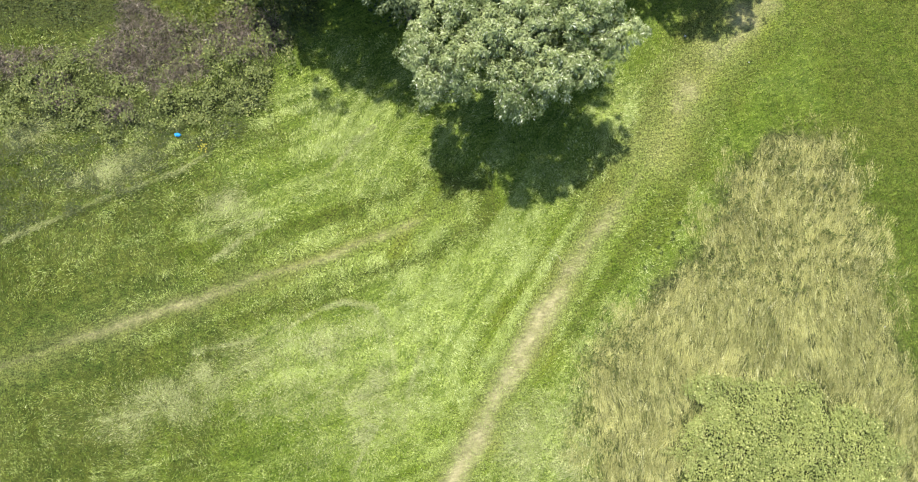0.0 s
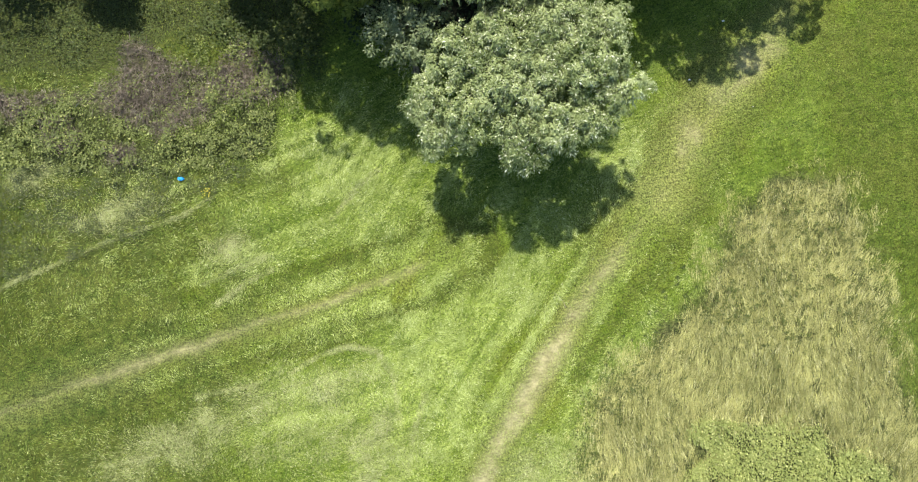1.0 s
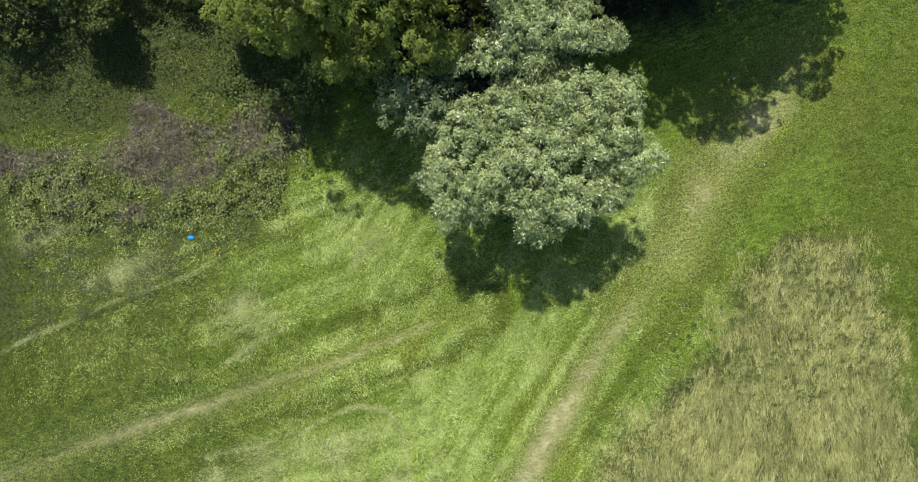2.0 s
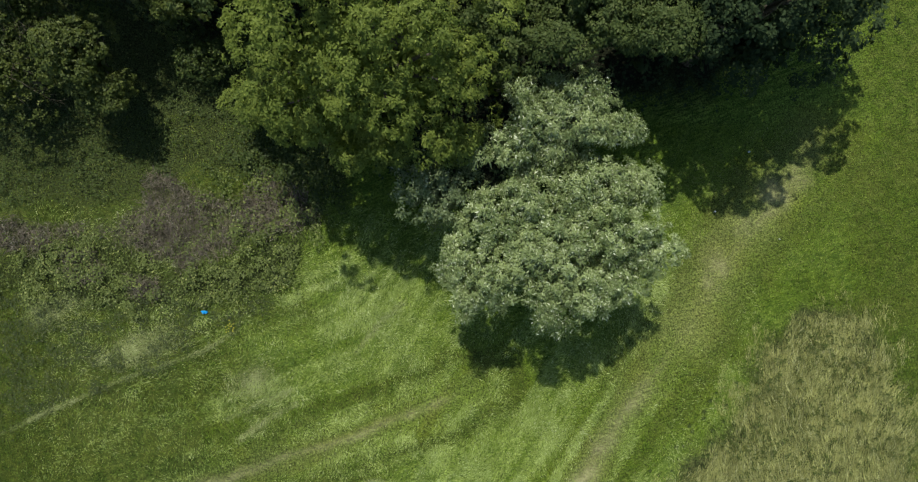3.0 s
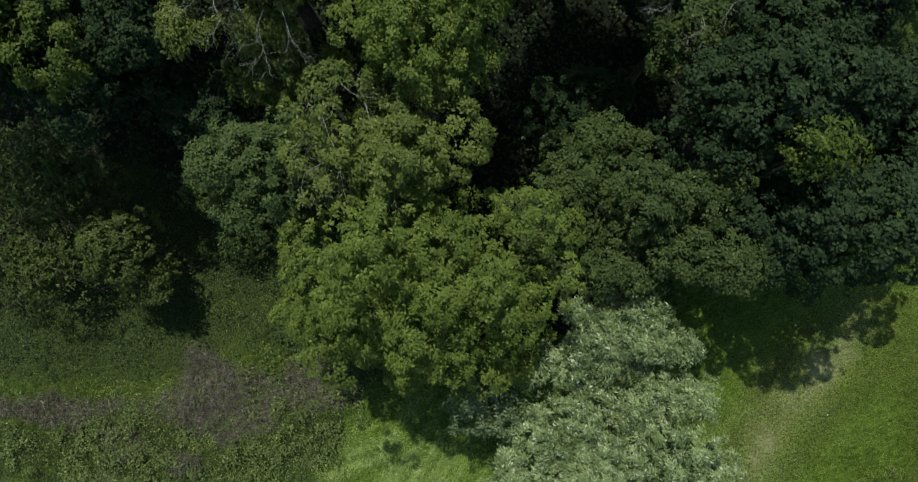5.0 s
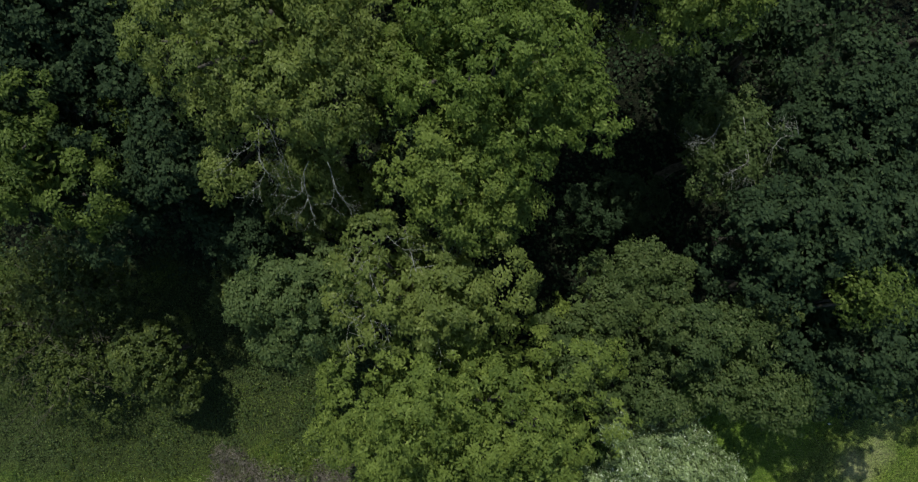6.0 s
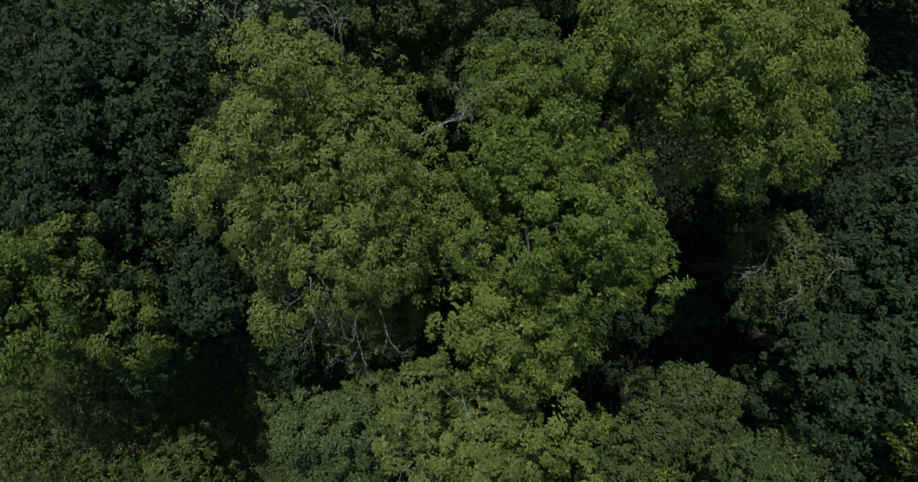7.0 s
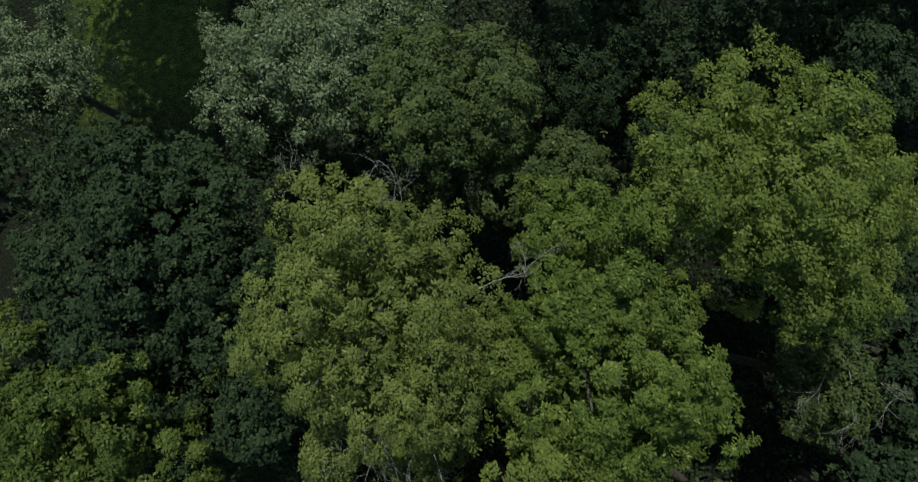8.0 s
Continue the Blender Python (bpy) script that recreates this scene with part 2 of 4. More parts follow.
def leaf_material(name, dark, light, tip, rough=0.5, through_share=0.3, gloss=0.35, spread_of=0.22):
    """Leaves: each its own tone between dark and light, a few as tip, with patches of older and younger foliage; light shines through."""
    m, nodes, links, b = shade(name, rough, gloss)
    each = nodes.new("ShaderNodeNewGeometry").outputs["Random Per Island"]
    tone = nodes.new("ShaderNodeAttribute")
    tone.attribute_name = "tone"
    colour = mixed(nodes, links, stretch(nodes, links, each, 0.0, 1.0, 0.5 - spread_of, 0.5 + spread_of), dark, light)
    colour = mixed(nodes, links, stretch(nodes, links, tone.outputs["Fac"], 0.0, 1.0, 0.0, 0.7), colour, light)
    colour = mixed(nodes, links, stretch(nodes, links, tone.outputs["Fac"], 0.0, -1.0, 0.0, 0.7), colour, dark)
    colour = mixed(nodes, links, stretch(nodes, links, each, 0.88, 0.96), colour, tip)
    colour = mixed(nodes, links, stretch(nodes, links, grain(nodes, links, 0.55, 3), 0.35, 0.7, 0.0, 0.55), colour, light)
    colour = mixed(nodes, links, stretch(nodes, links, grain(nodes, links, 1.7, 3), 0.4, 0.7, 0.0, 0.45), colour, dark)
    links.new(colour, b.inputs["Base Color"])
    t = nodes.new("ShaderNodeBsdfTranslucent")
    links.new(mixed(nodes, links, 0.6, colour, (0.85, 0.9, 0.25), "MULTIPLY"), t.inputs[0])
    mix = nodes.new("ShaderNodeMixShader")
    mix.inputs[0].default_value = through_share
    links.new(b.outputs[0], mix.inputs[1])
    links.new(t.outputs[0], mix.inputs[2])
    links.new(mix.outputs[0], nodes["Material Output"].inputs[0])
    return m


def bark_material(name, dark, light):
    m, nodes, links, b = shade(name, 0.85, 0.2)
    f = grain(nodes, links, 14, 6, (1, 1, 0.2))
    links.new(mixed(nodes, links, stretch(nodes, links, f, 0.35, 0.65), dark, light), b.inputs["Base Color"])
    bump = nodes.new("ShaderNodeBump")
    bump.inputs["Strength"].default_value, bump.inputs["Distance"].default_value = 0.6, 0.03
    links.new(f, bump.inputs["Height"])
    links.new(bump.outputs[0], b.inputs["Normal"])
    return m


def plain_material(name, colour, other, rough=0.6, scale=30):
    m, nodes, links, b = shade(name, rough)
    links.new(mixed(nodes, links, stretch(nodes, links, grain(nodes, links, scale, 4), 0.35, 0.65), colour, other), b.inputs["Base Color"])
    return m


def ground_material():
    """Turf, matted grass, worn earth and the litter of the wood's floor with its shade painted in, laid out by the
    zones.
    """
    m, nodes, links, b = shade("turf", 0.9, 0.15)

    def zone(name):
        a = nodes.new("ShaderNodeAttribute")
        a.attribute_name = name
        return a.outputs["Fac"]

    fine, mid, wide = grain(nodes, links, 22, 8), grain(nodes, links, 2.6, 8), grain(nodes, links, 0.35, 3)
    lay = grain(nodes, links, 3.0, 9, (0.5, 2.6, 1), -22, 0.9)
    lines = grain(nodes, links, 2.8, 9, (0.5, 2.6, 1), -60, 1.2)
    long_grass = mixed(nodes, links, stretch(nodes, links, lay, 0.36, 0.64), (0.036, 0.074, 0.006), (0.190, 0.252, 0.040))
    long_grass = mixed(nodes, links, stretch(nodes, links, wide, 0.4, 0.6, 0, 0.5), long_grass, (0.095, 0.150, 0.018))
    bright = mixed(nodes, links, stretch(nodes, links, lines, 0.36, 0.64), (0.115, 0.172, 0.020), (0.330, 0.395, 0.105))
    long_grass = mixed(nodes, links, zone("lush"), long_grass, bright)
    short = mixed(nodes, links, stretch(nodes, links, fine, 0.32, 0.68), (0.038, 0.076, 0.004), (0.165, 0.218, 0.018))
    short = mixed(nodes, links, stretch(nodes, links, mid, 0.45, 0.75, 0, 0.7), short, (0.150, 0.170, 0.045))
    short = mixed(nodes, links, stretch(nodes, links, lay, 0.42, 0.62, 0, 0.5), short, (0.062, 0.110, 0.014))
    short = mixed(nodes, links, stretch(nodes, links, wide, 0.45, 0.62, 0, 0.6), short, (0.135, 0.150, 0.022))
    colour = mixed(nodes, links, zone("mown"), long_grass, short)
    # coarse grass colour, with some lens falloff at the sides painted in
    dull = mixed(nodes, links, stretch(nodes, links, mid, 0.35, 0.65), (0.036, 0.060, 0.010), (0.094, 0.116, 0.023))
    colour = mixed(nodes, links, stretch(nodes, links, zone("rank_dim"), 0, 1, 0, 0.9), colour, dull)
    tired = mixed(nodes, links, stretch(nodes, links, fine, 0.35, 0.65), (0.190, 0.205, 0.062), (0.330, 0.318, 0.145))
    colour = mixed(nodes, links, stretch(nodes, links, zone("thin"), 0, 1, 0, 0.55), colour, tired)
    colour = mixed(nodes, links, stretch(nodes, links, zone("pale"), 0.1, 0.9, 0, 0.85), colour, mixed(nodes, links, stretch(nodes, links, lay, 0.35, 0.65), (0.18, 0.205, 0.075), (0.37, 0.39, 0.185)))
    colour = mixed(nodes, links, zone("dry"), colour, mixed(nodes, links, stretch(nodes, links, mid, 0.35, 0.65), (0.036, 0.048, 0.014), (0.120, 0.128, 0.044)))
    # scrub and bramble ground, dark partly because tree shade is put in here
    colour = mixed(nodes, links, zone("scrub"), colour, mixed(nodes, links, stretch(nodes, links, fine, 0.35, 0.65), (0.026, 0.036, 0.010), (0.070, 0.086, 0.025)))
    colour = mixed(nodes, links, zone("stems"), colour, mixed(nodes, links, fine, (0.048, 0.048, 0.024), (0.122, 0.112, 0.074)))
    # the wood's floor, nearly black: its deep shade is put into the colour
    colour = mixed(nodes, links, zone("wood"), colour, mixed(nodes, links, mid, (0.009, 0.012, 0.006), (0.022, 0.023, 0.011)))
    speck = nodes.new("ShaderNodeCombineColor")
    for i in range(3):
        links.new(stretch(nodes, links, grain(nodes, links, 16, 5), 0.34, 0.66, 0.3, 1.6), speck.inputs[i])
    colour = mixed(nodes, links, 1.0, colour, speck.outputs[0], "MULTIPLY")
    worn = mixed(nodes, links, stretch(nodes, links, mid, 0.35, 0.65), (0.29, 0.262, 0.140), (0.44, 0.392, 0.228))
    worn_edge = nodes.new("ShaderNodeMath")
    worn_edge.operation = "MULTIPLY_ADD"
    links.new(zone("wear"), worn_edge.inputs[0])
    worn_edge.inputs[1].default_value = 1.3
    links.new(stretch(nodes, links, fine, 0.3, 0.7, -0.32, -0.06), worn_edge.inputs[2])
    colour = mixed(nodes, links, stretch(nodes, links, worn_edge.outputs[0], 0.0, 0.9, 0.0, 0.85), colour, worn)
    links.new(colour, b.inputs["Base Color"])
    bump = nodes.new("ShaderNodeBump")
    bump.inputs["Strength"].default_value, bump.inputs["Distance"].default_value = 1.0, 0.34
    links.new(mixed(nodes, links, 0.35, mixed(nodes, links, 0.3, grain(nodes, links, 6.5, 7), grain(nodes, links, 17, 5)), mixed(nodes, links, 0.5, lay, lines)), bump.inputs["Height"])
    links.new(bump.outputs[0], b.inputs["Normal"])
    return m


TURF = ground_material()
LEAF_SILVER = leaf_material("silver_leaves", (0.072, 0.120, 0.026), (0.45, 0.515, 0.235), (0.93, 0.94, 0.74), 0.42, 0.25, 0.45, 0.46)
LEAF_SAGE = leaf_material("sage_leaves", (0.095, 0.13, 0.052), (0.24, 0.29, 0.14), (0.45, 0.49, 0.34), 0.5, 0.25, 0.3)
LEAF_ASH = leaf_material("ash_leaves", (0.108, 0.150, 0.031), (0.250, 0.298, 0.062), (0.38, 0.42, 0.10), 0.6, 0.42, 0.2, 0.07)
# bluer, darker copy of the ash leaves with the tree's shade painted in
LEAF_SHADED_ASH = leaf_material("shaded_ash_leaves", (0.068, 0.102, 0.036), (0.150, 0.190, 0.062), (0.26, 0.30, 0.11), 0.6, 0.38, 0.2, 0.07)
LEAF_OLIVE = leaf_material("olive_leaves", (0.108, 0.143, 0.034), (0.262, 0.295, 0.068), (0.38, 0.40, 0.14), 0.6, 0.42, 0.25, 0.07)
LEAF_LIME = leaf_material("lime_leaves", (0.088, 0.132, 0.026), (0.198, 0.250, 0.048), (0.36, 0.41, 0.10), 0.6, 0.42, 0.2, 0.07)
# darker copy of the lime leaves: cloud shade and lens falloff painted in
LEAF_DIM_LIME = leaf_material("dimmed_lime_leaves", (0.066, 0.100, 0.020), (0.150, 0.190, 0.036), (0.28, 0.32, 0.08), 0.6, 0.38, 0.2, 0.07)
LEAF_MAPLE = leaf_material("maple_leaves", (0.060, 0.092, 0.031), (0.142, 0.178, 0.054), (0.25, 0.28, 0.11), 0.6, 0.42, 0.2, 0.07)
LEAF_OAK = leaf_material("oak_leaves", (0.027, 0.044, 0.021), (0.055, 0.080, 0.035), (0.095, 0.128, 0.052), 0.62, 0.22, 0.07)
LEAF_SHRUB = leaf_material("shrub_leaves", (0.046, 0.066, 0.016), (0.116, 0.140, 0.030), (0.21, 0.23, 0.06), 0.55, 0.25, 0.25)
# a darker copy of the bramble leaves, tree shade and falloff partly painted in
LEAF_DULL_BRAMBLE = leaf_material("dimmed_bramble_leaves", (0.056, 0.080, 0.019), (0.205, 0.240, 0.064), (0.40, 0.41, 0.14), 0.5, 0.2, 0.3)
LEAF_BRAMBLE = leaf_material("bramble_leaves", (0.125, 0.168, 0.040), (0.36, 0.395, 0.120), (0.58, 0.59, 0.24), 0.5, 0.2, 0.3)
# low weeds, their colour darkened partly for the tree shade over the scrub
LEAF_LOW = leaf_material("low_weed_leaves", (0.026, 0.044, 0.010), (0.074, 0.102, 0.022), (0.18, 0.205, 0.055), 0.55, 0.2, 0.25)
LEAF_ROUGH = leaf_material("rough_weed_leaves", (0.040, 0.056, 0.022), (0.098, 0.118, 0.050), (0.20, 0.20, 0.10), 0.6, 0.2, 0.25)
BLADE = leaf_material("grass_blades", (0.038, 0.084, 0.004), (0.205, 0.285, 0.024), (0.46, 0.52, 0.12), 0.55, 0.25, 0.3, 0.42)
BLADE_LUSH = leaf_material("lush_grass_blades", (0.120, 0.190, 0.022), (0.50, 0.585, 0.172), (0.86, 0.90, 0.52), 0.5, 0.28, 0.45, 0.42)
# coarse blades, dark partly to paint the dimmer sides
BLADE_DULL = leaf_material("coarse_grass_blades", (0.038, 0.056, 0.006), (0.114, 0.132, 0.018), (0.25, 0.25, 0.07), 0.6, 0.2, 0.2, 0.42)
BLADE_TIRED = leaf_material("yellowed_grass_blades", (0.20, 0.225, 0.060), (0.36, 0.375, 0.135), (0.52, 0.51, 0.24), 0.65, 0.2, 0.2)
BLADE_PALE = leaf_material("bleached_grass_blades", (0.185, 0.215, 0.075), (0.40, 0.425, 0.19), (0.68, 0.69, 0.42), 0.65, 0.2, 0.2, 0.42)
STRAW = leaf_material("straw_stems", (0.16, 0.168, 0.050), (0.65, 0.63, 0.265), (0.90, 0.87, 0.54), 0.65, 0.3, 0.2, 0.46)
BLADE_SEDGE = leaf_material("grey_green_grass_blades", (0.072, 0.096, 0.026), (0.215, 0.235, 0.068), (0.42, 0.43, 0.20), 0.65, 0.2, 0.2, 0.42)
DEAD_TWIG = leaf_material("dead_stems", (0.128, 0.104, 0.084), (0.285, 0.236, 0.196), (0.48, 0.44, 0.37), 0.8, 0.0, 0.15)
BARK = bark_material("bark", (0.05, 0.042, 0.032), (0.14, 0.12, 0.095))
BARK_BROWN = bark_material("brown_bark", (0.075, 0.062, 0.042), (0.165, 0.14, 0.10))
BARK_PALE = bark_material("pale_bark", (0.24, 0.222, 0.185), (0.47, 0.445, 0.39))
BLUE_PLASTIC = plain_material("blue_plastic", (0.01, 0.26, 0.62), (0.03, 0.38, 0.80), 0.35)
WHITE_PAPER = plain_material("white_paper", (0.75, 0.75, 0.73), (0.6, 0.6, 0.58), 0.6)
YELLOW_PETAL = plain_material("yellow_petals", (0.58, 0.52, 0.04), (0.44, 0.40, 0.04), 0.5)
DRY_WOOD = plain_material("bleached_wood", (0.42, 0.38, 0.30), (0.30, 0.26, 0.20), 0.8)


# ---------------------------------------------------------------- mesh makers
def mesh_of(name, verts, faces, material):
    me = bpy.data.meshes.new(name)
    me.from_pydata(verts, [], faces)
    me.materials.append(material)
    me.polygons.foreach_set("use_smooth", np.ones(len(me.polygons), bool))
    me.update()
    return me


def set_zone(me, name, values):
    me.attributes.new(name, "FLOAT", "POINT").data.foreach_set("value", np.asarray(values, np.float32).ravel())


def blades_of(name, root, way, face, long, wide, material, waist=0.45, cup=0.0, tone=None):
    """One mesh of many leaves or blades: each two triangles on a midrib, from root along way, turned to face."""
    n = len(root)
    way = unit(way)
    side = unit(np.cross(way, face))
    up = np.cross(side, way)
    long, wide = np.broadcast_to(long, n)[:, None], np.broadcast_to(wide, n)[:, None]
    mid = root + way * long * waist + up * long * cup
    v = np.empty((n, 4, 3), np.float32)
    v[:, 0], v[:, 1], v[:, 2], v[:, 3] = root, mid + side * wide / 2, root + way * long, mid - side * wide / 2
    me = bpy.data.meshes.new(name)
    me.vertices.add(4 * n)
    me.vertices.foreach_set("co", v.ravel())
    corner = (np.arange(n)[:, None] * 4 + np.array([0, 1, 2, 0, 2, 3])).astype(np.int32)
    me.loops.add(6 * n)
    me.loops.foreach_set("vertex_index", corner.ravel())
    me.polygons.add(2 * n)
    me.polygons.foreach_set("loop_start", np.arange(0, 6 * n, 3, dtype=np.int32))
    me.update(calc_edges=True)
    me.materials.append(material)
    if tone is not None:
        set_zone(me, "tone", np.repeat(tone, 4))
    return me


def spears_of(name, root, way, face, long, wide, material, tone=None):
    """One mesh of many fine grass blades: each a slender point on its foot, turned to face."""
    n = len(root)
    way = unit(way)
    side = unit(np.cross(way, face)) * np.broadcast_to(wide, n)[:, None] / 2
    v = np.empty((n, 3, 3), np.float32)
    v[:, 0], v[:, 1], v[:, 2] = root - side, root + side, root + way * np.broadcast_to(long, n)[:, None]
    me = bpy.data.meshes.new(name)
    me.vertices.add(3 * n)
    me.vertices.foreach_set("co", v.ravel())
    me.loops.add(3 * n)
    me.loops.foreach_set("vertex_index", np.arange(3 * n, dtype=np.int32))
    me.polygons.add(n)
    me.polygons.foreach_set("loop_start", np.arange(0, 3 * n, 3, dtype=np.int32))
    me.update(calc_edges=True)
    me.materials.append(material)
    if tone is not None:
        set_zone(me, "tone", np.repeat(tone, 3))
    return me


def tube_of(name, points, radii, material, sides=7):
    """A bent, tapered limb through the points."""
    verts, faces = [], []
    points = [Vector(p) for p in points]
    for i, p in enumerate(points):
        along = (points[min(i + 1, len(points) - 1)] - points[max(i - 1, 0)]).normalized()
        a = along.orthogonal().normalized()
        b = along.cross(a)
        for k in range(sides):
            w = 2 * math.pi * k / sides
            verts.append(p + (a * math.cos(w) + b * math.sin(w)) * radii[i])
    for i in range(len(points) - 1):
        for k in range(sides):
            l = (k + 1) % sides
            faces.append((i * sides + k, i * sides + l, (i + 1) * sides + l, (i + 1) * sides + k))
    faces.append(tuple(range((len(points) - 1) * sides, len(points) * sides)))
    faces.append(tuple(reversed(range(sides))))
    return mesh_of(name, verts, faces, material)


def part(name, me, parent, label=""):
    ob = new(name, me)
    ob.parent = parent
    if label:
        tagged(ob, label)
    return ob


# ---------------------------------------------------------------- the ground, one sheet to the horizon
def spread(low, high, step, far):
    """Even steps between low and high, then ever longer ones out to far."""
    grow = [step * 1.25 ** k for k in range(1, 40)]
    out = np.cumsum(grow)
    out = out[out < far]
    return np.concatenate([low - out[::-1], np.arange(low, high + step / 2, step), high + out])


def make_ground():
    xs, ys = spread(-24, 21, 0.15, 2500), spread(-11, 16, 0.15, 2500)
    gx, gy = np.meshgrid(xs, ys)
    gz = height(gx, gy)
    w, h = len(xs), len(ys)
    k = (np.arange(h - 1)[:, None] * w + np.arange(w - 1)).ravel()
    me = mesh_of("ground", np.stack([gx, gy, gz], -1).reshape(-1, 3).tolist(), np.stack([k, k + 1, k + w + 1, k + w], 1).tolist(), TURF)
    for name, values in zip(("mown", "pale", "wood", "dry", "stems", "scrub", "lush", "rank_dim", "thin"), zones(gx, gy)):
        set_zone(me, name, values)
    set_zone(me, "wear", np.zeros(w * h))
    tagged(new("ground", me), "rough meadow turf running into bare woodland floor painted dark as shade", "ground", kind="structure")


def make_path(label, line, half, wear, spots=()):
    """A worn strip that follows the land a little above the turf and fades into it at both edges."""
    pts = [Vector((*p, 0)) for p in line]
    centre = []
    for a, b in zip(pts, pts[1:]):
        n = max(2, int((b - a).length / 0.2))
        centre += [a.lerp(b, i / n) for i in range(n)]
    centre.append(pts[-1])
    c = np.array(centre)[:, :2]
    for _ in range(12):
        c[1:-1] = (c[:-2] + 2 * c[1:-1] + c[2:]) / 4
    c += 0.22 * np.stack([ripple(c[:, 0], c[:, 1], 1.4, 21) - 0.5, ripple(c[:, 0], c[:, 1], 1.4, 22) - 0.5], 1)
    along = unit(np.gradient(c, axis=0))
    side = np.stack([-along[:, 1], along[:, 0]], 1)
    across = np.linspace(-1, 1, 33)
    x = c[:, None, 0] + side[:, None, 0] * across * 1.6
    y = c[:, None, 1] + side[:, None, 1] * across * 1.6
    z = height(x, y) + 0.012 + 0.02 * (1 - across ** 2)
    off = np.abs(across)[None] * 1.6
    reach = half * (0.7 + 0.6 * ripple(c[:, 0], c[:, 1], 2.1, 23))[:, None]
    share = np.linspace(0, 1, len(c))
    wear = np.interp(share, [w[0] for w in wear], [w[1] for w in wear])[:, None]
    worn = wear * (0.65 + 0.5 * ripple(c[:, 0], c[:, 1], 2.6, 24))[:, None] * (0.2 * np.exp(-(off / (0.35 * reach)) ** 2) + 0.5 * np.exp(-(off / reach) ** 2) + 0.34 * np.exp(-(off / 1.0) ** 2))
    worn = worn * (0.72 + 0.55 * ripple(x, y, 0.45, 26)) * np.minimum(1, np.arange(len(c))[::-1] / 12)[:, None]
    for sx, sy, r, much in spots:
        worn = np.maximum(worn, much * np.exp(-((x - sx) ** 2 + (y - sy) ** 2) / r ** 2) * (0.6 + 0.6 * ripple(x, y, 0.7, 25)))
    worn = worn * np.minimum(1, (1 - np.abs(across)) * 5)
    n, m = x.shape
    k = (np.arange(n - 1)[:, None] * m + np.arange(m - 1)).ravel()
    me = mesh_of("footpath", np.stack([x, y, z], -1).reshape(-1, 3).tolist(), np.stack([k, k + m, k + m + 1, k + 1], 1).tolist(), TURF)
    for name, values in zip(("mown", "pale", "wood", "dry", "stems", "scrub", "lush", "rank_dim", "thin"), zones(x, y)):
        set_zone(me, name, values)
    set_zone(me, "wear", worn)
    tagged(new("footpath", me), label, "footpath", kind="structure")


make_ground()
make_path("narrow trodden path of bleached grass across the meadow", PATH_WEST, 0.27, [(0, 0.28), (0.4, 0.33), (0.55, 0.45), (0.8, 0.46), (1, 0.5)])
make_path("trodden earth path through mown grass beside tall grass", PATH_EAST, 0.56, [(0, 0.58), (0.2, 0.72), (0.42, 0.76), (0.5, 0.52), (0.56, 0.34), (0.64, 0.2), (0.74, 0.16), (0.8, 0.24), (0.9, 0.3), (1, 0.4)], [(10.2, 8.75, 0.8, 0.5), (9.8, 8.0, 0.5, 0.42), (11.5, 10.5, 0.9, 0.4), (12.8, 11.9, 0.9, 0.55), (13.8, 12.6, 0.8, 0.5)])


# ---------------------------------------------------------------- grasses and low growth
def scatter(n, low, high, keep):
    """n places in a rectangle, kept by the chance that keep gives."""
    x, y = rng.uniform(low[0], high[0], n), rng.uniform(low[1], high[1], n)
    k = rng.random(n) < keep(x, y)
    return x[k], y[k]


def lay_angle(x, y):
    """The way in which the grass lies: swirls of a few metres."""
    return 2.2 * math.pi * (ripple(x, y, 3.4, 31) - 0.5) + 2.0 * (ripple(x, y, 1.1, 32) - 0.5) + 0.5


